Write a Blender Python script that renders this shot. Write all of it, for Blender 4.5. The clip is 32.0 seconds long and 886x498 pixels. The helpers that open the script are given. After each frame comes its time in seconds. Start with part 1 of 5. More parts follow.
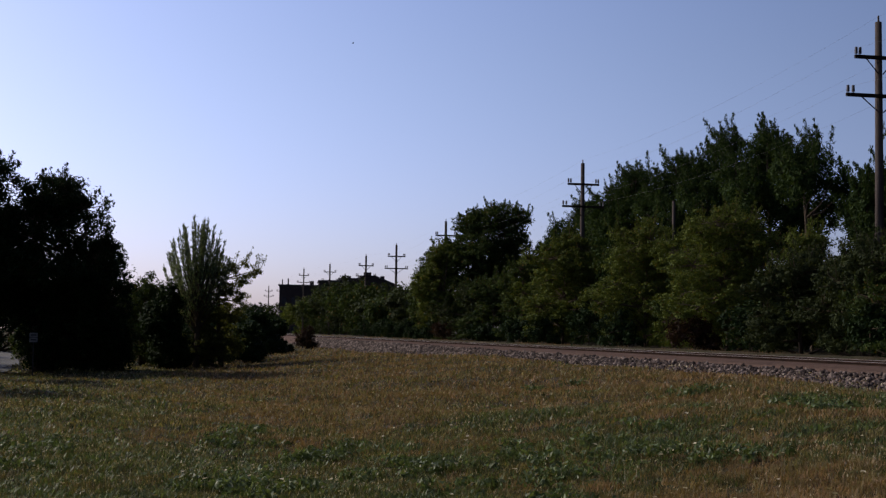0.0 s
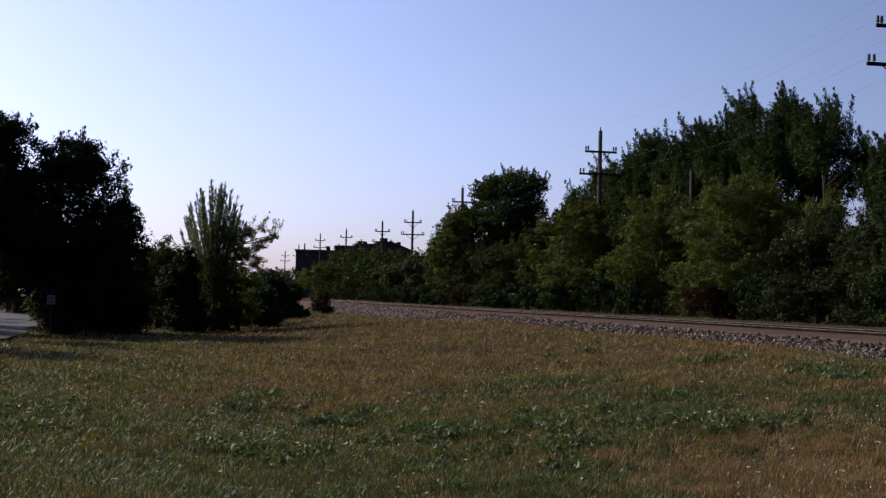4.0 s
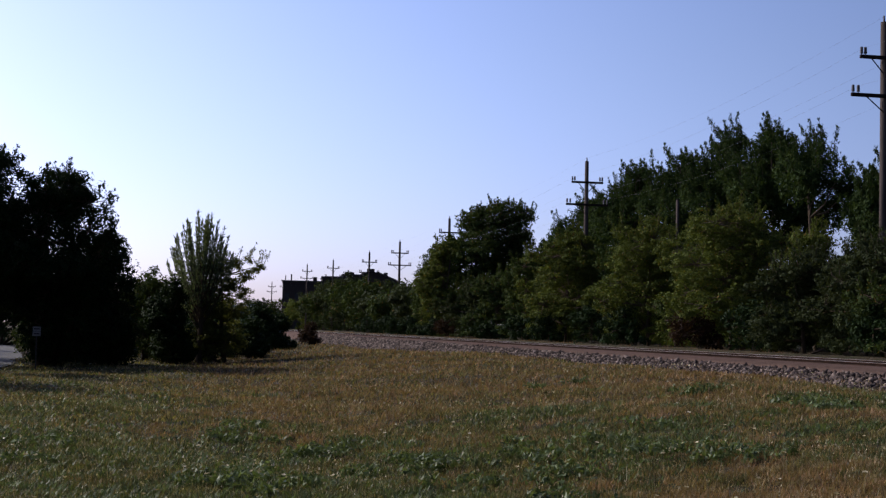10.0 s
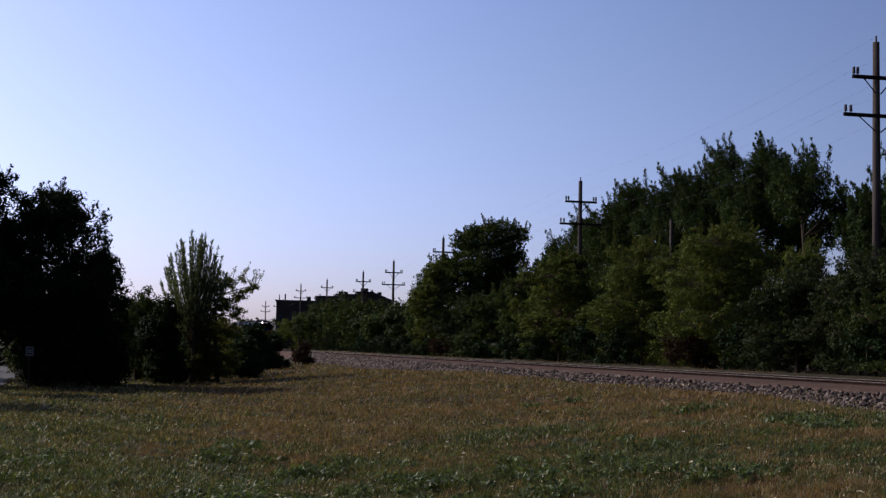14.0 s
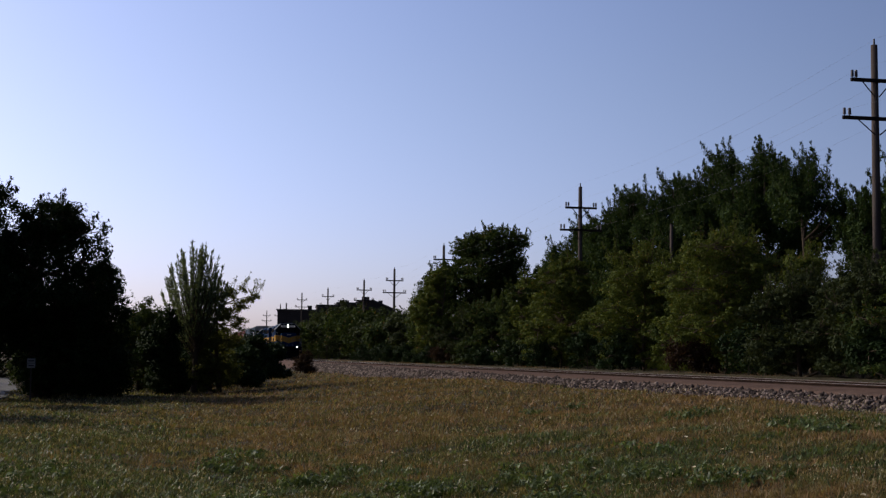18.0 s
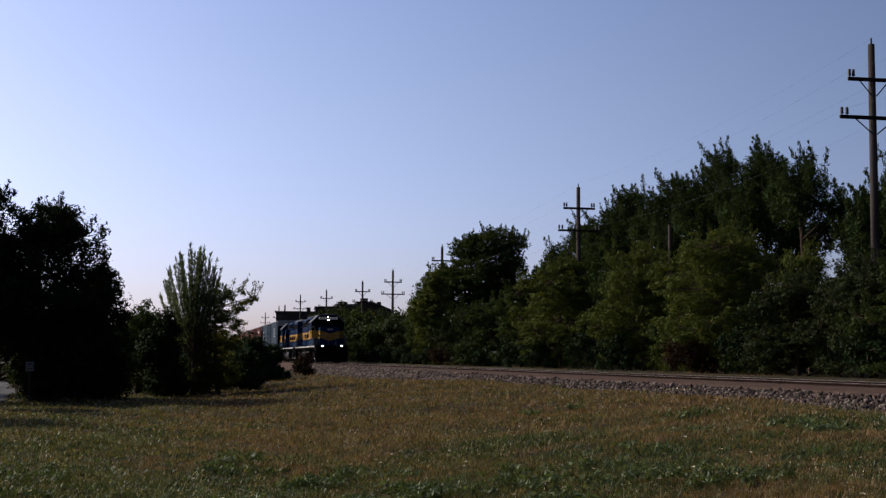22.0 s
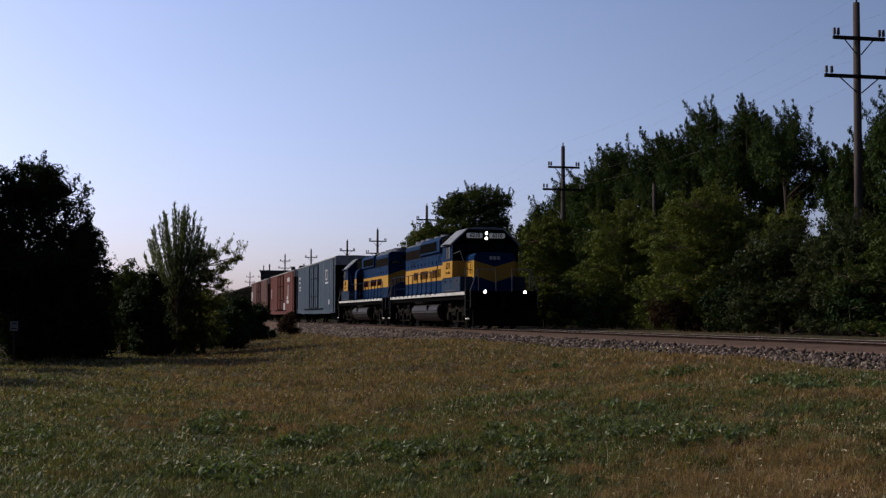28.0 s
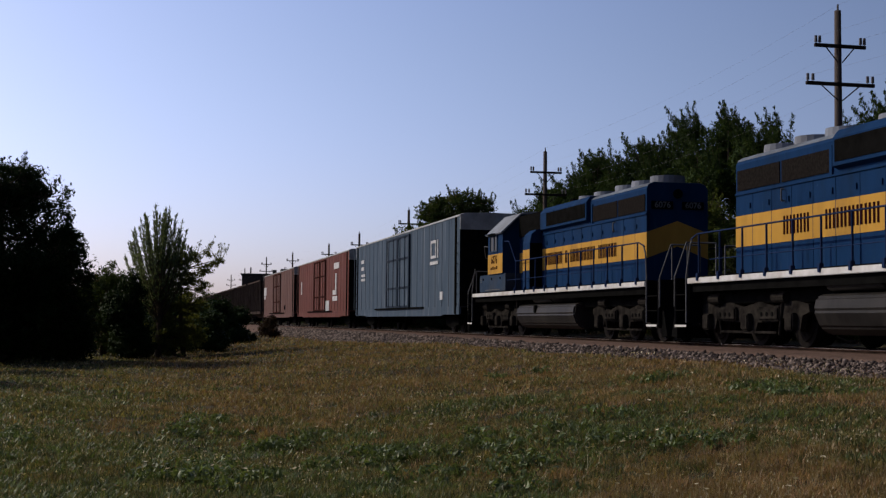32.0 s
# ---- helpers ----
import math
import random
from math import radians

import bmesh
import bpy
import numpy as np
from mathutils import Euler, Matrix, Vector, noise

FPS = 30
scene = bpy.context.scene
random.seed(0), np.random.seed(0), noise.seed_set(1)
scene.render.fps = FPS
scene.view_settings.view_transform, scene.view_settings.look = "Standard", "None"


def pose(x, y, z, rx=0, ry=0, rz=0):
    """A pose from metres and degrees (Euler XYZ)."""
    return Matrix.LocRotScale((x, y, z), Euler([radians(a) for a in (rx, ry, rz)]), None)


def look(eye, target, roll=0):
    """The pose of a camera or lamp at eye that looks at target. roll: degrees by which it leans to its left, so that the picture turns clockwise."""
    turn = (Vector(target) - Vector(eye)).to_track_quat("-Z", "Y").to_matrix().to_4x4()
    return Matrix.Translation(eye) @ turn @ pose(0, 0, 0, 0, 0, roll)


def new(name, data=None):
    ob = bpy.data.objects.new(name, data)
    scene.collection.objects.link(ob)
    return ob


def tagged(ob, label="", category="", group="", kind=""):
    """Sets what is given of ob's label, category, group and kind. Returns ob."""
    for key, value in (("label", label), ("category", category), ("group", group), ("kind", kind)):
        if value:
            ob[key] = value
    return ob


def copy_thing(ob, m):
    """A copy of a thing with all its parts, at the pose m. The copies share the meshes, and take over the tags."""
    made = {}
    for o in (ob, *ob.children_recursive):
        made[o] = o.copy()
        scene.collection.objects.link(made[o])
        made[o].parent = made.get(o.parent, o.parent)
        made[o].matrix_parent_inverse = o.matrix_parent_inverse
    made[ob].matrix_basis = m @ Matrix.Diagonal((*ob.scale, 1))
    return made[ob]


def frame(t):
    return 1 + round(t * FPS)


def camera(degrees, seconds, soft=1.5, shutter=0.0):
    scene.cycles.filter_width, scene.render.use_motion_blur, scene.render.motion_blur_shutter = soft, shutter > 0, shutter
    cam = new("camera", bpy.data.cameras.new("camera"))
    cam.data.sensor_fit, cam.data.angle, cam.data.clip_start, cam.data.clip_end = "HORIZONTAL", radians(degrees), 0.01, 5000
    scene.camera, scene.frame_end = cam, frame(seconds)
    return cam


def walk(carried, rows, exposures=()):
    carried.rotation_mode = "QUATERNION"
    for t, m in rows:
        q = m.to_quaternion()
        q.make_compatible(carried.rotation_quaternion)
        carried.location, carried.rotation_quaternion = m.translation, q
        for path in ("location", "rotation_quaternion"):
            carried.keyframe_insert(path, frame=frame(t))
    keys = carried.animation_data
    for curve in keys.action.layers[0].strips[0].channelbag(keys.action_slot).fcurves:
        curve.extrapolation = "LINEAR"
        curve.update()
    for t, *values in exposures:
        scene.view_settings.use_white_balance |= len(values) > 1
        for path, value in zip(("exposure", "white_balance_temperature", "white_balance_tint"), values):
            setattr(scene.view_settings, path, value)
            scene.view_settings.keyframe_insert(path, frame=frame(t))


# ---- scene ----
# World: the railway runs straight along +y, a hair to the left, through x = TRACK_X at y = TRACK_Y; the viewer stands at the origin in the field, z = 0 is the grass there.
EYE_Z = 1.6
TRACK_X, TRACK_Y = 14.43, 37.0
TRACK_TURN = 0.26      # degrees to the left of +y
RAIL_Z = 1.137
SPEED = 10.94          # metres a second towards -y
NOSE_END = 10.67       # y of the leading coupler at 32 s

cam = camera(36.635, 32.0, soft=1.3)
TURNS = [  # seconds, yaw, pitch, roll
    (0.0, -11.26, 3.60, -0.82), (0.5, -11.26, 3.57, -0.83), (1.0, -11.15, 3.71, -0.50), (1.5, -11.32, 3.73, -0.90),
    (2.0, -11.42, 3.96, -0.71), (2.5, -11.63, 4.16, -0.81), (3.0, -11.32, 4.23, -0.88), (3.5, -10.81, 3.05, -1.10),
    (5.5, -10.40, 1.49, -1.63), (6.0, -11.22, 1.95, -0.99), (6.5, -10.69, 2.31, -0.80), (7.0, -10.60, 2.67, -0.99),
    (7.5, -10.69, 2.65, -1.36), (8.0, -11.24, 2.43, -1.26), (8.5, -10.99, 2.73, -1.65), (9.0, -11.19, 2.97, -1.52),
    (9.5, -11.20, 3.19, -1.50), (10.0, -11.14, 3.47, -1.26), (10.5, -11.17, 3.48, -1.25), (11.0, -11.22, 3.57, -1.13),
    (11.5, -11.06, 3.60, -1.14), (12.0, -11.01, 3.79, -1.20), (12.5, -11.17, 3.77, -1.09), (13.0, -11.21, 3.88, -1.36),
    (13.5, -11.30, 3.91, -1.56), (14.0, -11.40, 4.31, -1.21), (14.5, -11.17, 4.43, -0.88), (16.5, -11.07, 4.73, -0.73),
    (17.0, -11.25, 4.96, -0.36), (17.5, -11.20, 4.84, -0.54), (18.0, -11.33, 4.63, -0.59), (18.5, -11.23, 4.49, -0.64),
    (19.0, -11.25, 4.52, -0.63), (19.5, -11.07, 4.53, -0.72), (20.0, -11.07, 4.67, -0.74), (20.5, -11.18, 4.75, -0.47),
    (21.0, -11.21, 4.86, -0.40), (21.5, -11.04, 4.87, -0.31), (22.0, -11.38, 4.68, -0.31), (22.5, -11.58, 4.92, -0.66),
    (23.0, -11.46, 5.09, -0.40), (23.5, -12.11, 4.58, 0.09), (24.0, -12.17, 4.12, 0.25), (24.5, -12.12, 3.25, 0.51),
    (25.0, -11.82, 2.96, 0.45), (25.5, -12.00, 3.01, 0.42), (27.5, -11.99, 3.17, 0.15), (28.0, -12.03, 2.93, -0.21),
    (28.5, -12.03, 2.77, -0.18), (29.0, -12.07, 3.01, -0.32), (29.5, -11.99, 3.21, -0.40), (30.0, -12.18, 3.52, -0.62),
    (30.5, -12.28, 3.37, -0.61), (31.0, -12.51, 3.22, -0.71), (31.5, -12.67, 3.14, -0.42), (32.0, -12.83, 3.12, -0.54)]
EXPOSURES = [(0.0, 0.0), (3.0, 0.0), (3.5, 0.1), (5.5, 0.42), (6.0, 0.42), (9.0, 0.36), (11.0, 0.33), (12.0, 0.09), (13.0, 0.04), (16.5, 0.05), (20.0, 0.0), (32.0, 0.0)]
KELVIN = [(0.0, 6850, 8), (3.5, 6800, 9), (5.5, 6500, 10), (13.0, 6450, 10), (16.5, 6850, 8), (20.0, 7050, 6), (32.0, 7050, 6)]
EXPOSURES = [(t, e + 0.03, float(np.interp(t, [k[0] for k in KELVIN], [k[1] for k in KELVIN])), float(np.interp(t, [k[0] for k in KELVIN], [k[2] for k in KELVIN]))) for t, e in EXPOSURES]
walk(cam, [(t, pose(0, 0, EYE_Z, 90 + p, r, yaw)) for t, yaw, p, r in TURNS], EXPOSURES)

# ---- world and sun ----
SUN_AZ, SUN_EL = radians(-50), radians(32)     # azimuth from +y, clockwise seen from above
world = bpy.data.worlds.new("world")
scene.world = world
world.use_nodes = True
wn = world.node_tree
wn.nodes.clear()
w_out = wn.nodes.new("ShaderNodeOutputWorld")
w_bg = wn.nodes.new("ShaderNodeBackground")
w_sky = wn.nodes.new("ShaderNodeTexSky")
w_sky.sky_type = "NISHITA"
w_sky.sun_disc = False
w_sky.sun_elevation = SUN_EL
w_sky.sun_rotation = SUN_AZ
w_sky.air_density = 1.0
w_sky.dust_density = 1.4
w_sky.ozone_density = 2.5
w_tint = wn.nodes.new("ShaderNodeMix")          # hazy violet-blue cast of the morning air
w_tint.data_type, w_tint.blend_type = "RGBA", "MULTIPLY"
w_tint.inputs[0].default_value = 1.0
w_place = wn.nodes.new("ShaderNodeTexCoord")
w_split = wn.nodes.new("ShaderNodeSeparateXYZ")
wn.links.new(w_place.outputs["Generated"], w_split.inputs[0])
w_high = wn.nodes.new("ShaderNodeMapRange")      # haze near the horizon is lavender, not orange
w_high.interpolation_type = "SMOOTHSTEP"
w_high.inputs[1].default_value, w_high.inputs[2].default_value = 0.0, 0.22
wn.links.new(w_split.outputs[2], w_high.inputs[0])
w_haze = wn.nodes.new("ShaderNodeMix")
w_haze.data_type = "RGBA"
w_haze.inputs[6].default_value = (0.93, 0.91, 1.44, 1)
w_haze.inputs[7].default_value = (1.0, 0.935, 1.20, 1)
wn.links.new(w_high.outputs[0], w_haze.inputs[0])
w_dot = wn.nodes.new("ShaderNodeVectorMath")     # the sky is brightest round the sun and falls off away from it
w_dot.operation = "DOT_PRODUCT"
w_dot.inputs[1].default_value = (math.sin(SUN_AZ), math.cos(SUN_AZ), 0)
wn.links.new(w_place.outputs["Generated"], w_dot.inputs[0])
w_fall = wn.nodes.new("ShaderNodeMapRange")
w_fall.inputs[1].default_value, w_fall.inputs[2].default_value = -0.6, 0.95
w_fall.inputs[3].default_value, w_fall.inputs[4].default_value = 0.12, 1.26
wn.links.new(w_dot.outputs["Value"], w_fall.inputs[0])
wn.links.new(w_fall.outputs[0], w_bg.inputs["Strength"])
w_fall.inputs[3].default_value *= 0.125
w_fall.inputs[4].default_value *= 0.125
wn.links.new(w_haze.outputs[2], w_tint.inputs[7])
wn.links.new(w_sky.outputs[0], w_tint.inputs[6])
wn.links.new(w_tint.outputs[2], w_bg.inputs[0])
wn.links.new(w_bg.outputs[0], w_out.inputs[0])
sun = new("sun", bpy.data.lights.new("sun", "SUN"))
sun.data.energy = 3.4
sun.data.angle = radians(0.6)
sun.data.color = (1.0, 0.92, 0.8)
sun_dir = Vector((math.sin(SUN_AZ) * math.cos(SUN_EL), math.cos(SUN_AZ) * math.cos(SUN_EL), math.sin(SUN_EL)))
sun.matrix_world = look(sun_dir * 200, (0, 0, 0))

# ---- materials ----
def nodes_of(name):
    m = bpy.data.materials.new(name)
    m.use_nodes = True
    nt = m.node_tree
    nt.nodes.clear()
    out = nt.nodes.new("ShaderNodeOutputMaterial")
    return m, nt, out


def put(nt, kind, **values):
    n = nt.nodes.new(kind)
    for k, v in values.items():
        if k in n.inputs:
            n.inputs[k].default_value = v
    return n


def mix_colour(nt, a, b, fac, mode="MIX"):
    n = nt.nodes.new("ShaderNodeMix")
    n.data_type = "RGBA"
    n.blend_type = mode
    for sock, v in ((n.inputs[6], a), (n.inputs[7], b), (n.inputs[0], fac)):
        if hasattr(v, "is_output"):
            nt.links.new(v, sock)
        elif isinstance(v, (int, float)):
            sock.default_value = v
        else:
            sock.default_value = (*v, 1)
    return n.outputs[2]


def noise_fac(nt, scale, lo=0.35, hi=0.65, detail=5, coords="Object", stretch=None):
    tc = nt.nodes.new("ShaderNodeTexCoord")
    src = tc.outputs[coords]
    if stretch:
        mp = nt.nodes.new("ShaderNodeMapping")
        mp.inputs["Scale"].default_value = stretch
        nt.links.new(src, mp.inputs["Vector"])
        src = mp.outputs[0]
    n = put(nt, "ShaderNodeTexNoise", Scale=scale, Detail=detail, Roughness=0.6)
    nt.links.new(src, n.inputs["Vector"])
    r = nt.nodes.new("ShaderNodeMapRange")
    r.inputs[1].default_value, r.inputs[2].default_value = lo, hi
    nt.links.new(n.outputs[0], r.inputs[0])
    return r.outputs[0]


def surface(name, base, second=None, scale=3.0, dirt=None, dirt_scale=0.6, rough=0.6, metal=0.0, bump=0.0, bump_scale=20.0,
            stretch=None, vary=0.0, dirt_lo=0.5, dirt_hi=0.75, spec=0.5, scuff=None):
    """Painted, metal or mineral surface: grain, larger stains, fine relief."""
    m, nt, out = nodes_of(name)
    b = put(nt, "ShaderNodeBsdfPrincipled", Roughness=rough, Metallic=metal)
    b.inputs["Specular IOR Level"].default_value = spec
    second = second or tuple(c * 0.8 for c in base)
    col = mix_colour(nt, base, second, noise_fac(nt, scale, stretch=stretch))
    if dirt:
        col = mix_colour(nt, col, dirt, noise_fac(nt, dirt_scale, dirt_lo, dirt_hi, stretch=stretch))
    if scuff:       # chalky runs and scraped spots
        col = mix_colour(nt, col, scuff, noise_fac(nt, 2.2, 0.60, 0.74, 6, stretch=(1, 1.6, 0.12)))
        col = mix_colour(nt, col, tuple(c * 0.35 for c in base), noise_fac(nt, 1.6, 0.62, 0.78, 7, stretch=(1, 1.2, 0.3)))
        col = mix_colour(nt, col, scuff, noise_fac(nt, 7.0, 0.68, 0.75, 4))
    if vary:
        info = nt.nodes.new("ShaderNodeObjectInfo")
        r = nt.nodes.new("ShaderNodeMapRange")
        r.inputs[3].default_value, r.inputs[4].default_value = 1 - vary, 1 + vary
        nt.links.new(info.outputs["Random"], r.inputs[0])
        hsv = nt.nodes.new("ShaderNodeHueSaturation")
        nt.links.new(col, hsv.inputs["Color"])
        nt.links.new(r.outputs[0], hsv.inputs["Value"])
        col = hsv.outputs[0]
    nt.links.new(col, b.inputs["Base Color"])
    if bump:
        bn = put(nt, "ShaderNodeBump", Strength=bump, Distance=0.02)
        nt.links.new(noise_fac(nt, bump_scale, 0.2, 0.8), bn.inputs["Height"])
        nt.links.new(bn.outputs[0], b.inputs["Normal"])
    nt.links.new(b.outputs[0], out.inputs[0])
    return m


def leafy(name, dark, light, dry=None, dry_share=0.06, patch_scale=0.25, gloss=0.65, through_share=0.35, gold=None, amp=0.25, spec=0.03):
    """Leaves and blades: each island its own tone, larger patches over it, light passes through."""
    m, nt, out = nodes_of(name)
    geo = nt.nodes.new("ShaderNodeNewGeometry")
    col = mix_colour(nt, dark, light, geo.outputs["Random Per Island"])
    patch = noise_fac(nt, patch_scale, 0.3, 0.7, 3)
    pm = nt.nodes.new("ShaderNodeMapRange")
    pm.inputs[3].default_value, pm.inputs[4].default_value = 1 - amp, 1 + amp
    nt.links.new(patch, pm.inputs[0])
    hsv = nt.nodes.new("ShaderNodeHueSaturation")
    nt.links.new(col, hsv.inputs["Color"])
    nt.links.new(pm.outputs[0], hsv.inputs["Value"])
    col = hsv.outputs[0]
    if gold:
        col = mix_colour(nt, col, gold, noise_fac(nt, 0.32, 0.46, 0.66, 5))
    if dry:
        gt = nt.nodes.new("ShaderNodeMath")
        gt.operation = "LESS_THAN"
        gt.inputs[1].default_value = dry_share
        wn_ = nt.nodes.new("ShaderNodeTexWhiteNoise")
        wn_.noise_dimensions = "1D"
        nt.links.new(geo.outputs["Random Per Island"], wn_.inputs["W"])
        nt.links.new(wn_.outputs[0], gt.inputs[0])
        col = mix_colour(nt, col, dry, gt.outputs[0])
    b = put(nt, "ShaderNodeBsdfPrincipled", Roughness=gloss)
    b.inputs["Specular IOR Level"].default_value = spec
    nt.links.new(col, b.inputs["Base Color"])
    tr = nt.nodes.new("ShaderNodeBsdfTranslucent")
    nt.links.new(mix_colour(nt, col, (1.0, 0.95, 0.45), 1.0, "MULTIPLY"), tr.inputs[0])
    mx = nt.nodes.new("ShaderNodeMixShader")
    mx.inputs[0].default_value = through_share
    nt.links.new(b.outputs[0], mx.inputs[1])
    nt.links.new(tr.outputs[0], mx.inputs[2])
    nt.links.new(mx.outputs[0], out.inputs[0])
    return m


def glow(name, colour, strength):
    m, nt, out = nodes_of(name)
    e = put(nt, "ShaderNodeEmission", Strength=strength)
    e.inputs[0].default_value = (*colour, 1)
    nt.links.new(e.outputs[0], out.inputs[0])
    return m


def lit_board(name, colour, strength):
    """White board with a lamp behind it."""
    m, nt, out = nodes_of(name)
    b = put(nt, "ShaderNodeBsdfPrincipled", Roughness=0.6)
    b.inputs["Base Color"].default_value = b.inputs["Emission Color"].default_value = (*colour, 1)
    b.inputs["Emission Strength"].default_value = strength
    nt.links.new(b.outputs[0], out.inputs[0])
    return m


M_BARK = surface("bark", (0.10, 0.075, 0.055), (0.05, 0.04, 0.03), 6, rough=0.9, bump=0.6, bump_scale=14, stretch=(1, 1, 0.2), spec=0.02)
M_POLE = surface("weathered_pole_wood", (0.080, 0.066, 0.060), (0.045, 0.037, 0.034), 5, dirt=(0.08, 0.06, 0.05), rough=0.85, bump=0.5, stretch=(4, 4, 0.15), spec=0.02)
M_ARM = surface("dark_crossarm_wood", (0.035, 0.028, 0.026), (0.02, 0.016, 0.015), 5, rough=0.85, bump=0.4, spec=0.02)
M_INSUL = surface("insulator", (0.05, 0.04, 0.04), rough=0.3)
M_WIRE = surface("wire", (0.16, 0.16, 0.17), rough=0.5, metal=0.3)
M_RAIL = surface("rail_steel", (0.045, 0.029, 0.023), (0.024, 0.016, 0.013), 3, rough=0.6, bump=0.2, spec=0.0)
M_RAILTOP = surface("rail_head", (0.45, 0.42, 0.40), (0.33, 0.3, 0.28), 2, rough=0.45, metal=0.8)
M_TIE = surface("tie_wood", (0.10, 0.070, 0.056), (0.06, 0.043, 0.036), 6, rough=0.9, bump=0.5, vary=0.3, spec=0.02)
M_BALLAST = surface("ballast_bed", (0.105, 0.069, 0.055), (0.072, 0.048, 0.039), 9, dirt=(0.055, 0.038, 0.032), dirt_scale=0.8, rough=0.95, bump=1.0, bump_scale=12, spec=0.02)
# darker than real foliage: shade of backlit and overhung leaves is in the colour
M_LEAF_DARK_SHADE = leafy("dark_shade_leaves", (0.009, 0.019, 0.007), (0.024, 0.042, 0.014), through_share=0.15)
M_LEAF_MID = leafy("mid_green_leaves", (0.024, 0.040, 0.012), (0.060, 0.084, 0.024), (0.12, 0.08, 0.025), 0.03, through_share=0.25)
M_LEAF_YELLOW = leafy("yellow_green_leaves", (0.048, 0.066, 0.015), (0.112, 0.138, 0.034), (0.15, 0.11, 0.025), 0.03, through_share=0.28)
# sun on the tips is put into this lighter, greener leaf colour
M_LEAF_TALL = leafy("sunlit_dark_leaves", (0.013, 0.026, 0.009), (0.042, 0.066, 0.020), through_share=0.3)
M_LEAF_WILLOW = leafy("silvery_leaves", (0.075, 0.105, 0.070), (0.155, 0.195, 0.125), through_share=0.45)
M_LEAF_OLIVE = leafy("olive_leaves", (0.075, 0.088, 0.028), (0.150, 0.160, 0.055), through_share=0.45)
M_LEAF_RUST = leafy("rusty_leaves", (0.020, 0.013, 0.010), (0.042, 0.024, 0.016))
M_LEAF_SAGE = leafy("grey_green_leaves", (0.018, 0.028, 0.011), (0.052, 0.064, 0.028), through_share=0.25, amp=0.4)
M_GRASS = leafy("meadow_grass", (0.054, 0.062, 0.028), (0.224, 0.196, 0.098), (0.36, 0.310, 0.215), 0.06, patch_scale=3.2, amp=0.6, gloss=0.6, gold=(0.230, 0.160, 0.086))
M_WEED = leafy("broadleaf_weeds", (0.038, 0.060, 0.022), (0.130, 0.172, 0.075), patch_scale=4.0, amp=0.5, gloss=0.45, spec=0.12)
M_STRAW = leafy("bleached_long_grass", (0.124, 0.090, 0.046), (0.300, 0.230, 0.136), (0.36, 0.33, 0.24), 0.08, patch_scale=2.4, amp=0.45, through_share=0.3)
M_TUFT = leafy("long_green_grass", (0.028, 0.038, 0.017), (0.108, 0.110, 0.054), (0.26, 0.22, 0.13), 0.08, patch_scale=2.5, amp=0.5, gloss=0.5, spec=0.05)
M_FLOWER = leafy("pale_flower_heads", (0.26, 0.22, 0.12), (0.50, 0.45, 0.34), through_share=0.2)
M_SEED = leafy("dry_seed_heads", (0.172, 0.102, 0.054), (0.345, 0.222, 0.130), patch_scale=2.4, amp=0.5, through_share=0.25)


# ---- building helpers ----
def finish(name, bm, material, smooth=False):
    me = bpy.data.meshes.new(name)
    bm.to_mesh(me)
    bm.free()
    for m in (material if isinstance(material, (list, tuple)) else [material]):
        me.materials.append(m)
    if smooth:
        me.polygons.foreach_set("use_smooth", [True] * len(me.polygons))
    return me


def part(name, bm, material, parent=None, label="", smooth=False):
    """Links a bmesh (or a ready mesh) as one object, under a thing or a part."""
    me = finish(name, bm, material, smooth) if isinstance(bm, bmesh.types.BMesh) else bm
    ob = new(name, me)
    if parent is not None:
        ob.parent = parent
    if label:
        tagged(ob, label)
    return ob


def box(bm, x0, x1, y0, y1, z0, z1, bevel=0.0, m=None):
    made = bmesh.ops.create_cube(bm, size=1)["verts"]
    for v in made:
        v.co = Vector((x0 + (v.co.x + 0.5) * (x1 - x0), y0 + (v.co.y + 0.5) * (y1 - y0), z0 + (v.co.z + 0.5) * (z1 - z0)))
    if bevel:
        edges = list({e for v in made for e in v.link_edges})
        made = bmesh.ops.bevel(bm, geom=edges, offset=bevel, segments=2, affect="EDGES")["verts"]
    if m is not None:
        bmesh.ops.transform(bm, matrix=m, verts=made)
    return made


def tube(bm, a, b, r0, r1=None, sides=8, caps=True):
    a, b = Vector(a), Vector(b)
    r1 = r0 if r1 is None else r1
    m = Matrix.Translation((a + b) / 2) @ (b - a).to_track_quat("Z", "Y").to_matrix().to_4x4()
    return bmesh.ops.create_cone(bm, cap_ends=caps, segments=sides, radius1=r0, radius2=r1, depth=(b - a).length, matrix=m)["verts"]


def path_tube(bm, points, r, sides=6):
    for a, b in zip(points[:-1], points[1:]):
        tube(bm, a, b, r, r, sides)


def prism(bm, outline, axis, a, b):
    """Extrudes an outline of 2D points along an axis ('x' or 'y') from a to b."""
    put_at = (lambda p, s: (s, p[0], p[1])) if axis == "x" else (lambda p, s: (p[0], s, p[1]))
    lo = [bm.verts.new(put_at(p, a)) for p in outline]
    hi = [bm.verts.new(put_at(p, b)) for p in outline]
    bm.faces.new(lo)
    bm.faces.new(hi[::-1])
    n = len(outline)
    for i in range(n):
        bm.faces.new((lo[i], hi[i], hi[(i + 1) % n], lo[(i + 1) % n]))
    bmesh.ops.recalc_face_normals(bm, faces=bm.faces)
    return lo + hi


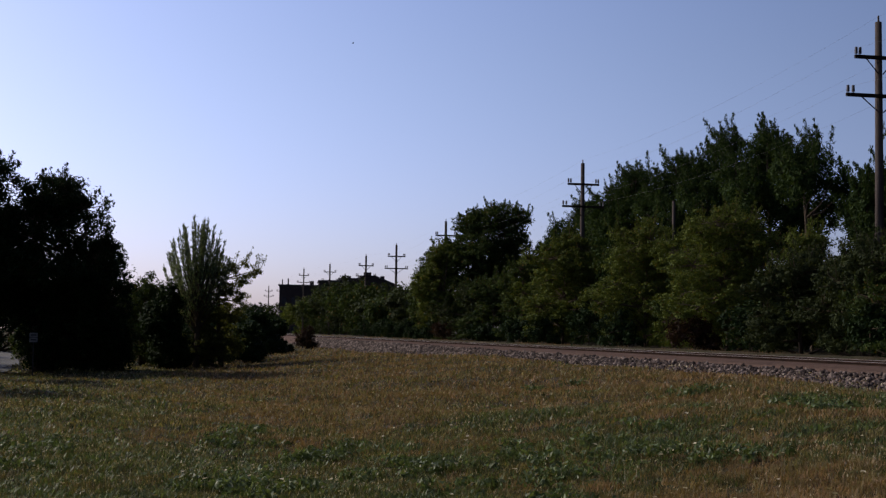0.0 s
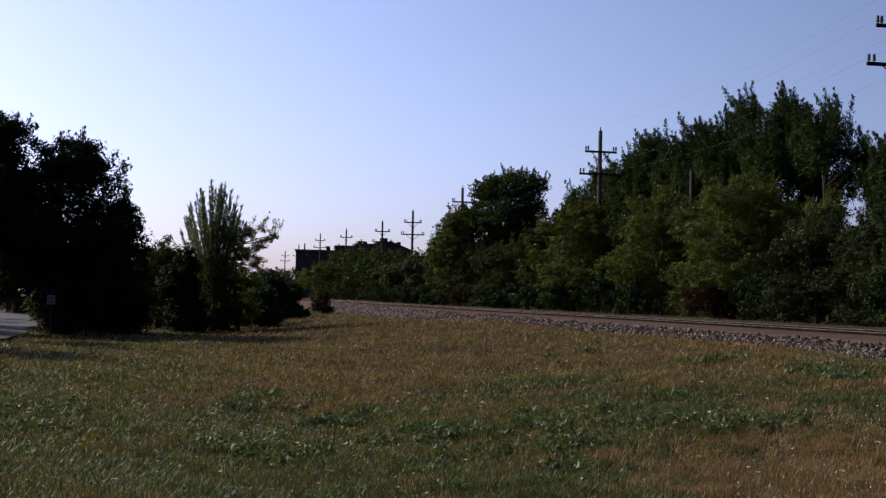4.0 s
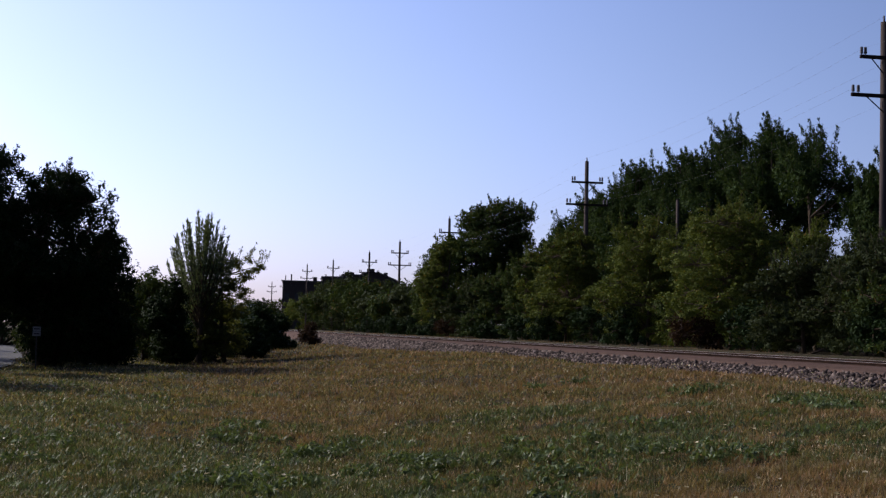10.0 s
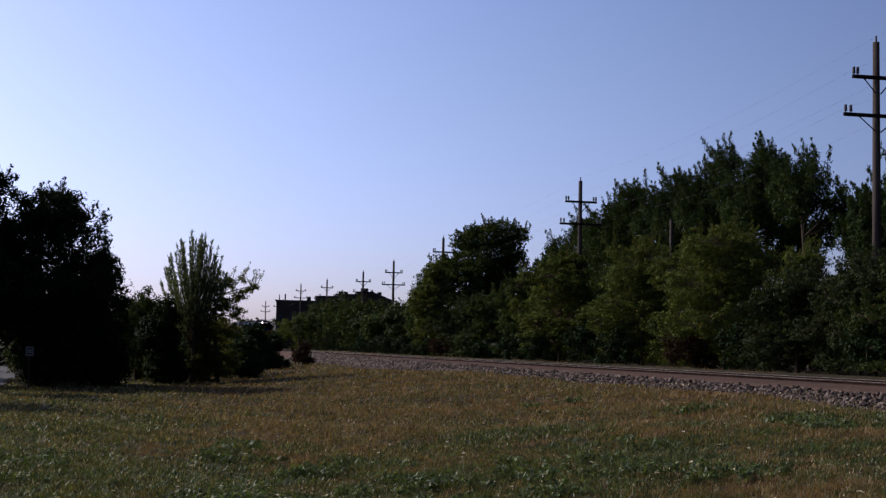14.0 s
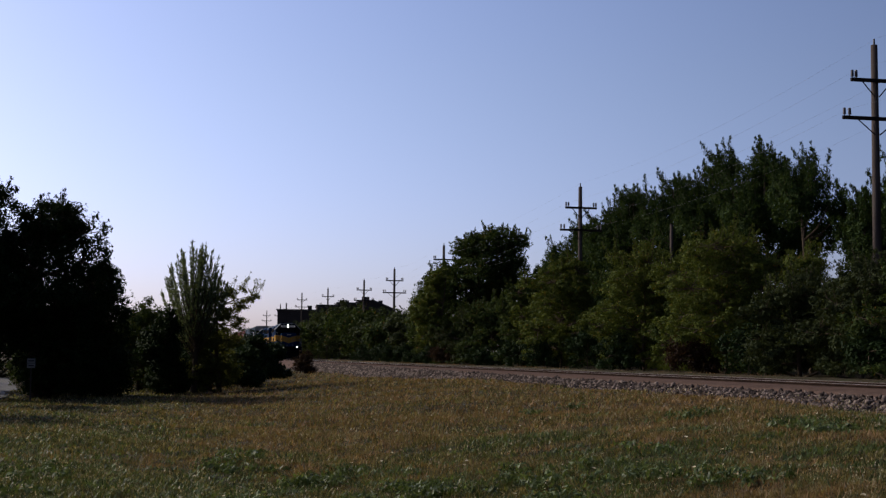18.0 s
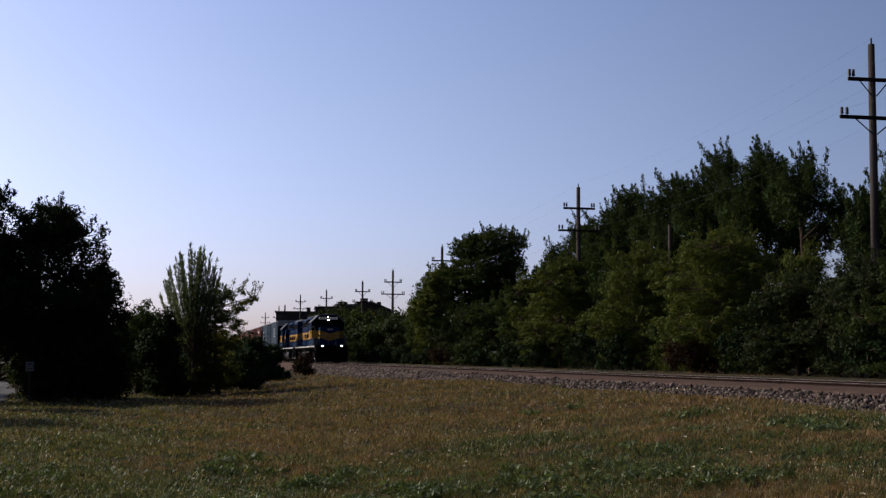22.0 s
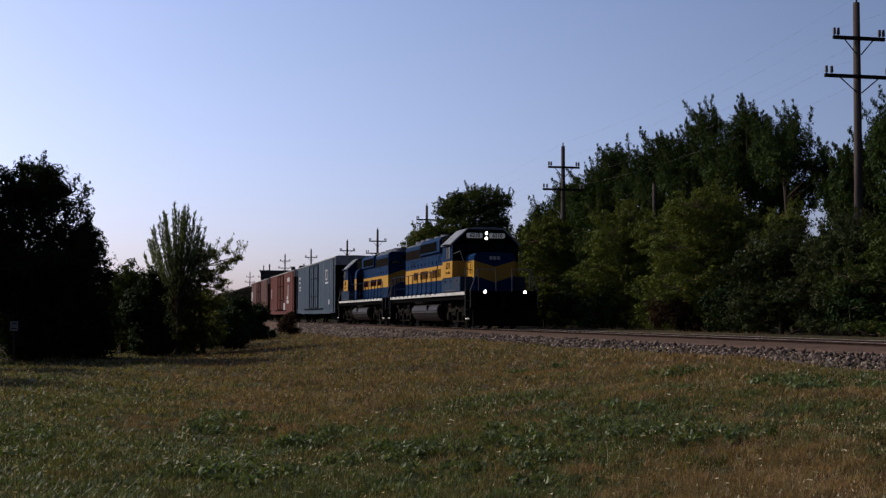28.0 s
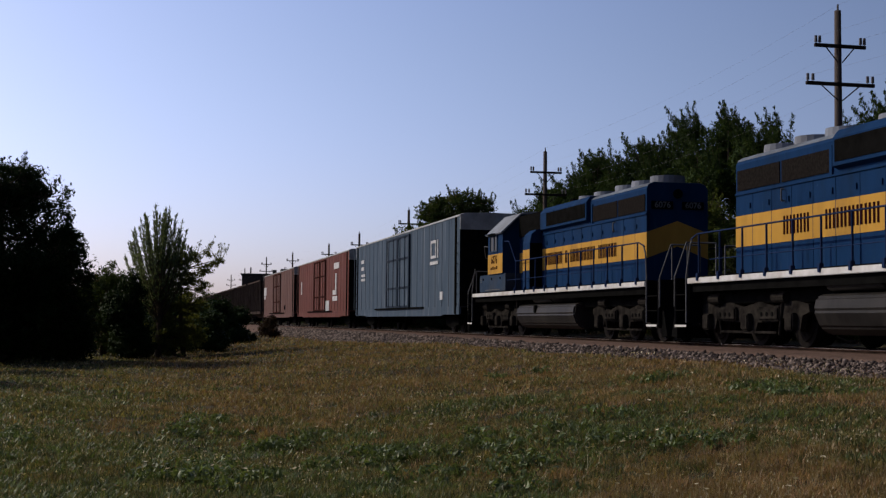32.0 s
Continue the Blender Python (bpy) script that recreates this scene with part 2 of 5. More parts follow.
def mesh_from(name, verts, faces, material):
    """verts (n, 3) and faces (m, k) as arrays of one face size."""
    me = bpy.data.meshes.new(name)
    k = faces.shape[1]
    me.vertices.add(len(verts))
    me.vertices.foreach_set("co", verts.astype(np.float32).ravel())
    me.loops.add(faces.size)
    me.loops.foreach_set("vertex_index", faces.astype(np.int32).ravel())
    me.polygons.add(len(faces))
    me.polygons.foreach_set("loop_start", np.arange(0, faces.size, k, dtype=np.int32))
    me.update(calc_edges=True)
    for m in (material if isinstance(material, (list, tuple)) else [material]):
        me.materials.append(m)
    return me


# ---- ground ----
def smooth(a, b, v):
    q = np.clip((v - a) / (b - a), 0, 1)
    return q * q * (3 - 2 * q)


def ground_z(x, y):
    """Height of the earth: the field swells up towards the embankment, the far side lies at the height of the track."""
    x, y = np.asarray(x, float), np.asarray(y, float)
    foot = 0.80 - 0.40 * smooth(38, 78, y)
    z = foot * smooth(1.0, 10.6, x)
    z = z + (1.10 - foot) * smooth(16.2, 18.2, x) * (x > 13)
    z = z + 0.03 * np.exp(-((x - 18.3) / 0.45) ** 2)
    wave = 0.05 * np.sin(x * 0.55 + 1.3) * np.sin(y * 0.31) + 0.03 * np.sin(x * 1.7 + y * 0.9)
    return z + wave * (x < 11.5) * smooth(0, 4, np.hypot(x, y))


def build_ground():
    xs = np.unique(np.concatenate([np.linspace(-1500, -60, 12), np.linspace(-60, -10, 26), np.linspace(-10, 24, 86), np.linspace(24, 70, 24), np.linspace(70, 1500, 12)]))
    ys = np.unique(np.concatenate([np.linspace(-1500, -30, 10), np.linspace(-30, 8, 14), np.linspace(8, 60, 100), np.linspace(60, 130, 70), np.linspace(130, 400, 60), np.linspace(400, 2500, 12)]))
    gx, gy = np.meshgrid(xs, ys, indexing="ij")
    verts = np.stack([gx, gy, ground_z(gx, gy)], -1).reshape(-1, 3)
    n, k = len(xs), len(ys)
    i, j = np.meshgrid(np.arange(n - 1), np.arange(k - 1), indexing="ij")
    a = (i * k + j).ravel()
    ob = new("ground", mesh_from("ground", verts, np.stack([a, a + k, a + k + 1, a + 1], -1), M_EARTH))
    ob.data.polygons.foreach_set("use_smooth", [True] * len(ob.data.polygons))
    tagged(ob, "dry late-summer meadow earth under short grass", "ground", kind="structure")


def meadow_material():
    m, nt, out = nodes_of("meadow_earth")
    b = put(nt, "ShaderNodeBsdfPrincipled", Roughness=0.95)
    b.inputs["Specular IOR Level"].default_value = 0.15
    col = mix_colour(nt, (0.040, 0.031, 0.014), (0.070, 0.048, 0.022), noise_fac(nt, 0.16, 0.35, 0.65, 4))
    col = mix_colour(nt, col, (0.038, 0.044, 0.015), noise_fac(nt, 0.9, 0.45, 0.7, 6))
    col = mix_colour(nt, col, (0.030, 0.026, 0.013), noise_fac(nt, 9.0, 0.5, 0.72, 4))
    nt.links.new(col, b.inputs["Base Color"])
    bn = put(nt, "ShaderNodeBump", Strength=1.0, Distance=0.12)
    nt.links.new(noise_fac(nt, 14.0, 0.2, 0.8), bn.inputs["Height"])
    nt.links.new(bn.outputs[0], b.inputs["Normal"])
    nt.links.new(b.outputs[0], out.inputs[0])
    return m


M_EARTH = meadow_material()
build_ground()
rng = np.random.default_rng(7)


def scatter(n, r0, r1, a0=-10.0, a1=36.0):
    """n points of the field, evenly spread over the sight lines: radius r0..r1, bearing a0..a1 degrees right of the track's line."""
    r = 1.0 / (1.0 / r1 + rng.random(n) * (1.0 / r0 - 1.0 / r1))
    a = np.radians(a0 + rng.random(n) * (a1 - a0))
    x, y = r * np.sin(a), r * np.cos(a)
    keep = (x < 11.2 + 0.5 * np.sin(y * 0.7)) & ((y < 26) | (x > -5.75 - 0.06 * np.clip(y - 46, 0, 60)))      # not on the ballast, not on the path
    return x[keep], y[keep], r[keep]


def blades(x, y, h, w, lean, z=None):
    """Leaning pointed blades."""
    n = len(x)
    z = ground_z(x, y) if z is None else z
    a = rng.random(n) * 6.283
    d = np.stack([np.cos(a), np.sin(a)], -1)
    side = np.stack([-d[:, 1], d[:, 0]], -1) * (w / 2)[:, None]
    off = d * (lean * h)[:, None]
    v = np.empty((n, 3, 3))
    v[:, 0, :2] = np.stack([x, y], -1) - side
    v[:, 1, :2] = np.stack([x, y], -1) + side
    v[:, 2, :2] = np.stack([x, y], -1) + off
    v[:, 0, 2] = v[:, 1, 2] = z - 0.01
    v[:, 2, 2] = z + h
    return v.reshape(-1, 3), np.arange(n * 3).reshape(n, 3)


def value_noise(x, y, cell, seed):
    """Smooth random field, 0..1, with hills about one cell wide."""
    grid = np.random.default_rng(seed).random((128, 128))
    gx, gy = (x / cell) % 128, (y / cell) % 128
    i, j = np.floor(gx).astype(int), np.floor(gy).astype(int)
    fx, fy = gx - i, gy - j
    fx, fy = fx * fx * (3 - 2 * fx), fy * fy * (3 - 2 * fy)
    i, j = i % 128, j % 128
    i1, j1 = (i + 1) % 128, (j + 1) % 128
    return (grid[i, j] * (1 - fx) + grid[i1, j] * fx) * (1 - fy) + (grid[i, j1] * (1 - fx) + grid[i1, j1] * fx) * fy


def green_share(x, y):
    """Where the meadow is green and weedy (1) or dry and golden (0)."""
    g = 0.34 * value_noise(x, y * 0.5, 2.6, 3) + 0.34 * value_noise(x, y * 0.7, 0.9, 5) + 0.32 * value_noise(x, y, 0.3, 6)
    return g + 0.13 * smooth(22, 12, y) * smooth(8.5, 4.5, x) - 0.14 * smooth(17, 30, y) * smooth(-2.0, 3.0, x) + 0.25 * smooth(3.5, -2.5, x) + 0.12 * smooth(-2, -5, x) - 0.07 * smooth(3, 7, x)


def tufts(n, r0, r1, each):
    """Feet of n tufts of grass, each with so many blades close together."""
    x, y, r = scatter(n, r0, r1)
    k = np.repeat(np.arange(len(x)), each)
    size = 0.03 + 0.05 * rng.random(len(x))
    a, q = rng.random(len(k)) * 6.283, rng.random(len(k)) ** 0.5 * size[k]
    return x[k] + np.cos(a) * q, y[k] + np.sin(a) * q, r[k], rng.random(len(x))[k]


def build_meadow():
    x, y, r = scatter(430000, 8.5, 105)
    tuft = value_noise(x, y, 0.22, 11) * 0.6 + value_noise(x, y, 0.6, 12) * 0.6
    keep = tuft + 0.25 * rng.random(len(x)) > 0.50
    x, y, r, tuft = x[keep], y[keep], r[keep], tuft[keep]
    h = (0.014 + 0.034 * rng.random(len(x)) ** 1.5) * (0.2 + 1.6 * tuft) * (0.6 + r / 40)
    w = np.clip(0.0013 * r, 0.013, 0.07) * (0.5 + 0.9 * rng.random(len(x)))
    v, f = blades(x, y, h, w, 0.3 + 1.3 * rng.random(len(x)))
    tagged(new("grass", mesh_from("grass", v, f, M_GRASS)), "short dry meadow grass, straw and green mixed", "grass", kind="stuff")
    # taller tufts that stand out of it
    x, y, r, one = tufts(11000, 9, 30, 10)
    g = green_share(x, y)
    h = (0.035 + 0.075 * one ** 1.4) * (0.45 + 0.75 * rng.random(len(x))) * (0.55 + 0.9 * value_noise(x, y, 1.1, 17))
    w = np.clip(0.00055 * r, 0.005, 0.02) * (0.6 + 0.8 * rng.random(len(x)))
    lean = 0.1 + 0.6 * rng.random(len(x))
    for name, pick, mat, label in (("grass_tufts", g > 0.5, M_TUFT, "green tufts of longer meadow grass"), ("dry_tufts", g <= 0.5, M_STRAW, "straw-coloured tufts of longer dry grass")):
        v, f = blades(x[pick], y[pick], h[pick], w[pick], lean[pick])
        tagged(new(name, mesh_from(name, v, f, mat)), label, "grass", kind="stuff")
    # rusty seed stalks, thickest along the swell before the track
    x, y, r = scatter(260000, 9, 105)
    keep = rng.random(len(x)) < smooth(0.60, 0.38, green_share(x, y))
    x, y, r = x[keep], y[keep], r[keep]
    h = (0.016 + 0.06 * rng.random(len(x)) ** 1.8) * (0.4 + 1.2 * value_noise(x, y, 0.3, 21)) * (0.6 + r / 40)
    v, f = blades(x, y, h, np.clip(0.0010 * r, 0.008, 0.06), 0.2 + 1.0 * rng.random(len(x)))
    tagged(new("straw", mesh_from("straw", v, f, M_SEED)), "rust and straw coloured dry seed stalks above the grass", "grass", kind="stuff")
    # broad leaved weeds in patches
    x, y, r = scatter(240000, 8.5, 70)
    keep = rng.random(len(x)) < smooth(0.50, 0.70, green_share(x, y))
    x, y, r = x[keep], y[keep], r[keep]
    v, f = blades(x, y, (0.016 + 0.05 * rng.random(len(x))) * (0.2 + 1.6 * value_noise(x, y, 0.25, 31)), np.clip(0.0018 * r, 0.022, 0.06), 0.5 + 1.5 * rng.random(len(x)))
    tagged(new("clover", mesh_from("clover", v, f, M_WEED)), "low broad-leaved green weeds in the meadow", "weeds", kind="stuff")
    # flat white umbels on stalks
    x, y, r = scatter(240, 10, 34)
    h, s = 0.10 + 0.16 * rng.random(len(x)), 0.012 + 0.016 * rng.random(len(x))
    z = ground_z(x, y) + h
    ang = np.arange(6) * math.pi / 3
    ring = np.stack([x[:, None] + np.cos(ang) * s[:, None], y[:, None] + np.sin(ang) * s[:, None], np.repeat(z[:, None], 6, 1) + 0.006 * rng.normal(size=(len(x), 6))], -1)
    hub = np.stack([x, y, z - 0.35 * s], -1)[:, None]
    v = np.concatenate([ring, hub], 1).reshape(-1, 3)
    k = np.arange(6)
    f = (np.arange(len(x))[:, None, None] * 7 + np.stack([k, (k + 1) % 6, np.full(6, 6)], -1)[None]).reshape(-1, 3)
    v2, f2 = blades(x, y, h, np.full(len(x), 0.006), np.zeros(len(x)))
    tagged(new("umbel_flowers", mesh_from("umbel_flowers", np.concatenate([v, v2]), np.concatenate([f, f2 + len(v)]), M_FLOWER)), "white flat-topped wild carrot heads on thin stalks", "flowers", kind="stuff")
    # pale flower heads
    x, y, r = scatter(15000, 9, 55)
    keep = rng.random(len(x)) < 0.12 + 0.9 * smooth(0.5, 0.75, value_noise(x, y, 1.6, 41) + 0.2 * smooth(0, -2, x))
    x, y, r = x[keep], y[keep], r[keep]
    h = 0.04 + 0.10 * rng.random(len(x))
    s = np.clip(0.0014 * r, 0.015, 0.045) * (0.4 + 0.9 * rng.random(len(x)) ** 2)
    v, f = blades(x, y, s * 0.8, s, np.full(len(x), 0.5), z=ground_z(x, y) + h)
    v2, f2 = blades(x, y, -s * 0.5, s, np.full(len(x), -0.5), z=ground_z(x, y) + h)
    tagged(new("wildflower", mesh_from("wildflower", np.concatenate([v, v2]), np.concatenate([f, f2 + len(v)]), M_FLOWER)), "scattered pale wildflower heads in the grass", "flowers", kind="stuff")


build_meadow()


# ---- railway ----
def build_track():
    track = tagged(new("railway_track"), "single railway track of rusty rails on wooden ties in grey-pink ballast", "railway track", kind="structure")
    bed = bmesh.new()
    prism(bed, [(11.1, 0.0), (11.1, 0.42), (11.55, 0.62), (12.35, 1.02), (12.7, 1.05), (13.4, 1.075), (13.62, 1.06), (13.76, 0.955), (15.1, 0.955), (15.26, 1.06), (16.2, 1.05), (17.5, 0.6), (17.5, 0.0)], "y", -40, 420)
    part("ballast_bed", bed, M_BALLAST, track, "crushed pinkish-grey stone ballast")
    for lat in (-0.755, 0.755):
        x, z = TRACK_X + lat, RAIL_Z
        bm = bmesh.new()
        prism(bm, [(x - 0.07, z - 0.17), (x + 0.07, z - 0.17), (x + 0.07, z - 0.155), (x + 0.01, z - 0.13), (x + 0.01, z - 0.04), (x + 0.036, z - 0.03),
                   (x + 0.036, z - 0.004), (x - 0.036, z - 0.004), (x - 0.036, z - 0.03), (x - 0.01, z - 0.04), (x - 0.01, z - 0.13), (x - 0.07, z - 0.155)], "y", -40, 420)
        rail = part("rail", bm, M_RAIL, track)
        bm = bmesh.new()
        box(bm, x - 0.033, x + 0.033, -40, 420, z - 0.004, z)
        part("rail_head", bm, M_RAILTOP, rail, "worn bright running surface")
    bm = bmesh.new()
    box(bm, -1.3, 1.3, -0.11, 0.11, -0.15, 0.0, 0.015)
    me = finish("tie", bm, M_TIE)
    for i in range(240):
        ob = part("tie", me, M_TIE, track)
        ob.location = (TRACK_X + random.uniform(-0.04, 0.04), 8 + i * 0.53, RAIL_Z - 0.165)
        ob.rotation_euler = (0, 0, random.uniform(-0.02, 0.02))
    track.matrix_world = Matrix.Translation((TRACK_X, TRACK_Y, 0)) @ pose(0, 0, 0, 0, 0, TRACK_TURN) @ Matrix.Translation((-TRACK_X, -TRACK_Y, 0))
    return track


def build_stones(track):
    """Loose stones of the ballast, thick on the slope."""
    n = 36000
    y = 14 + (rng.random(n) ** 1.6) * 110
    u = rng.random(n)
    prof_x, prof_z = [10.7, 11.1, 11.55, 12.35, 12.7], [0.0, 0.42, 0.62, 1.02, 1.05]
    x = 10.8 + 1.42 * u
    z = np.interp(x, prof_x, prof_z)
    z = np.maximum(z, ground_z(x, y))
    s = (0.022 + 0.034 * rng.random(n) ** 2) * (1 + y / 90)
    base = np.array([[1, 0, 0], [-1, 0, 0], [0, 1, 0], [0, -1, 0], [0, 0, 1], [0, 0, -1]], float)
    v = base[None] * (0.65 + 0.7 * rng.random((n, 6, 1))) * s[:, None, None]
    ang = rng.random((n, 2)) * 6.283
    c, q = np.cos(ang[:, 0])[:, None], np.sin(ang[:, 0])[:, None]
    v[..., 0], v[..., 1] = v[..., 0] * c - v[..., 1] * q, v[..., 0] * q + v[..., 1] * c
    c, q = np.cos(ang[:, 1])[:, None], np.sin(ang[:, 1])[:, None]
    v[..., 0], v[..., 2] = v[..., 0] * c - v[..., 2] * q, v[..., 0] * q + v[..., 2] * c
    v += np.stack([x, y, z + s * 0.3], -1)[:, None]
    tri = np.array([[0, 2, 4], [2, 1, 4], [1, 3, 4], [3, 0, 4], [2, 0, 5], [1, 2, 5], [3, 1, 5], [0, 3, 5]])
    f = (np.arange(n)[:, None, None] * 6 + tri[None]).reshape(-1, 3)
    ob = new("ballast_stones", mesh_from("ballast_stones", v.reshape(-1, 3), f, M_STONE))
    ob.parent = track
    tagged(ob, "loose crushed ballast stones, grey, pink and white", "", kind="stuff")


def stone_material():
    m, nt, out = nodes_of("ballast_stone")
    geo = nt.nodes.new("ShaderNodeNewGeometry")
    ramp = nt.nodes.new("ShaderNodeValToRGB")
    ramp.color_ramp.elements[0].color = (0.010, 0.008, 0.008, 1)
    ramp.color_ramp.elements[1].color = (0.21, 0.165, 0.145, 1)
    e = ramp.color_ramp.elements.new(0.5)
    e.color = (0.038, 0.028, 0.024, 1)
    nt.links.new(geo.outputs["Random Per Island"], ramp.inputs[0])
    b = put(nt, "ShaderNodeBsdfPrincipled", Roughness=0.9)
    b.inputs["Specular IOR Level"].default_value = 0.1
    nt.links.new(mix_colour(nt, ramp.outputs[0], (0.12, 0.09, 0.085), noise_fac(nt, 25, 0.5, 0.8)), b.inputs["Base Color"])
    nt.links.new(b.outputs[0], out.inputs[0])
    return m


M_STONE = stone_material()
build_stones(build_track())


# ---- trees ----
def branch_mesh(segments, material, name, sides=5):
    """Tapered limbs, from (a, b, r0, r1)."""
    n = len(segments)
    a = np.array([s[0] for s in segments], float)
    b = np.array([s[1] for s in segments], float)
    r = np.array([(s[2], s[3]) for s in segments], float)
    d = b - a
    d /= np.linalg.norm(d, axis=1, keepdims=True) + 1e-9
    ref = np.where(np.abs(d[:, 2:3]) < 0.9, [[0, 0, 1.0]], [[1.0, 0, 0]])
    u = np.cross(d, ref)
    u /= np.linalg.norm(u, axis=1, keepdims=True) + 1e-9
    w = np.cross(d, u)
    ang = np.arange(sides) * 2 * math.pi / sides
    ring = u[:, None] * np.cos(ang)[None, :, None] + w[:, None] * np.sin(ang)[None, :, None]
    v = np.concatenate([a[:, None] + ring * r[:, 0][:, None, None], b[:, None] + ring * r[:, 1][:, None, None]], 1)
    k = np.arange(sides)
    f = np.stack([k, (k + 1) % sides, sides + (k + 1) % sides, sides + k], -1)
    f = (np.arange(n)[:, None, None] * 2 * sides + f[None]).reshape(-1, 4)
    me = mesh_from(name, v.reshape(-1, 3), f, material)
    me.polygons.foreach_set("use_smooth", [True] * len(me.polygons))
    return me


def leaf_points(centres, spread, count, size, up=0.0, slim=0.55, flat=0.8):
    """Leaves round the centres of clumps, lying on the clump's outside: pointed blades, each its own island."""
    n = len(centres) * count
    c = np.repeat(centres, count, 0)
    sp = np.repeat(spread, count, 0)[:, None]
    d = rng.normal(size=(n, 3))
    d /= np.linalg.norm(d, axis=1, keepdims=True)
    p = c + d * (rng.random((n, 1)) ** 0.4) * sp * np.array([1, 1, flat])
    nrm = d + rng.normal(size=(n, 3)) * 0.45 + np.array([0, 0, 0.35])
    t = np.cross(nrm, rng.normal(size=(n, 3)))
    t[:, 2] += up
    t /= np.linalg.norm(t, axis=1, keepdims=True) + 1e-9
    q = np.cross(t, nrm)
    q /= np.linalg.norm(q, axis=1, keepdims=True) + 1e-9
    s = size * (0.6 + 0.8 * rng.random((n, 1)))
    v = np.empty((n, 3, 3))
    v[:, 0] = p - t * s * 0.45 + q * s * slim * 0.5
    v[:, 1] = p - t * s * 0.45 - q * s * slim * 0.5
    v[:, 2] = p + t * s * 0.75
    return v.reshape(-1, 3)


def tree(name, x, y, lobes, material, label, leaves=20000, size=0.17, trunk=0.16, clump=0.55, up=0.2, slim=0.55, group="", spires=0, spire_h=1.2, lean=(0, 0), z0=None, shell=0.55, per=48, spray_k=1.0, flat=0.8):
    """A tree or shrub. lobes: (dx, dy, z, radius, half height) of the crown's masses, from the foot of the trunk."""
    z0 = float(ground_z(x, y)) if z0 is None else z0
    thing = new(name)
    thing.location = (x, y, z0)
    tagged(thing, label, "shrub" if "shrub" in name or "bush" in name else "tree", group)
    top = max(l[2] + l[4] * 0.4 for l in lobes)
    segs = []
    nodes = []
    a = np.array([0.0, 0.0, -0.1])
    way = np.array([rng.normal() * 0.05, rng.normal() * 0.05, 1.0])
    steps = 6
    for i in range(steps):
        b = a + way * (top / steps) + np.array([rng.normal(), rng.normal(), 0]) * 0.05 * top / steps
        f0, f1 = 1 - i / steps * 0.85, 1 - (i + 1) / steps * 0.85
        segs.append((a, b, trunk * f0, trunk * f1))
        nodes.append((a, trunk * f0))
        a = b
    part("trunk", branch_mesh(segs, M_BARK, "trunk", 8), M_BARK, thing)
    weights = np.array([l[3] * l[3] * 0.5 + l[3] * l[4] for l in lobes])
    total = max(6, int(leaves / per))
    centres, spreads, limbs = [], [], []
    npos = np.array([q[0] for q in nodes])
    for l, wgt in zip(lobes, weights):
        hub = np.array(l[:3], float)
        k = int(np.argmin(np.linalg.norm(npos - (hub - [0, 0, l[4] * 0.8]), axis=1)))
        start = npos[k]
        mid = (start + hub) / 2 + rng.normal(size=3) * 0.15
        limbs.append((start, mid, nodes[k][1] * 0.7, nodes[k][1] * 0.5))
        limbs.append((mid, hub, nodes[k][1] * 0.5, nodes[k][1] * 0.25))
        for _ in range(max(4, int(total * wgt / weights.sum()))):
            d = rng.normal(size=3)
            d /= np.linalg.norm(d)
            q = shell + (1 - shell) * rng.random()
            wob = 1 + 0.16 * math.sin(3.1 * d[0] + 5 * d[1] + hub[0] * 3) * math.cos(4.3 * d[2] + hub[1])
            c = hub + d * q * wob * np.array([l[3], l[3], l[4]])
            if c[2] < min(0.15, 0.25 * top):
                continue
            centres.append(c)
            spreads.append(min(clump, 0.12 + 0.6 * l[3]) * (0.55 + 0.7 * rng.random()) * (1.2 - 0.4 * q))
            if rng.random() < 0.5:
                limbs.append((hub, c, 0.02, 0.005))
    spray, spray_w = [], []
    big = sorted(lobes, key=lambda l: -(l[2] + l[4]))[:max(4, len(lobes) * 2 // 3)]
    for i in range(spires):
        # sprays of leaves that stand out of the crown
        l = big[i % len(big)]
        a_, q = rng.random() * 6.283, rng.random() ** 0.5
        hh = spire_h * (0.5 + 0.9 * rng.random())
        out = np.array([math.cos(a_) * q, math.sin(a_) * q, math.sqrt(max(0.05, 1 - q * q))])
        foot = np.array(l[:3]) + out * np.array([l[3], l[3], l[4]]) * 0.8
        grow = out * 0.55 + np.array([lean[0], lean[1], 0.75])
        tip = foot + grow / np.linalg.norm(grow) * hh
        limbs.append((np.array(l[:3], float), foot, 0.022, 0.016))
        limbs.append((foot, tip, 0.016, 0.005))
        m = 5 + int(hh * 7)
        for k in range(m):
            f = k / (m - 1)
            spray.append(foot + (tip - foot) * f + rng.normal(size=3) * 0.05)
            spray_w.append((0.30 - 0.24 * f) * (0.55 + 0.3 * spire_h) * spray_k)
    part("bough", branch_mesh(limbs, M_BARK, "bough", 4), M_BARK, thing)
    v = leaf_points(np.array(centres), np.array(spreads), per, size, up, slim, flat)
    if spray:
        v = np.concatenate([v, leaf_points(np.array(spray), np.array(spray_w), 12, size * 0.75, 1.6, 0.4, 1.3)])
    part("crown", mesh_from("crown", v, np.arange(len(v)).reshape(-1, 3), material), material, thing)
    return thing


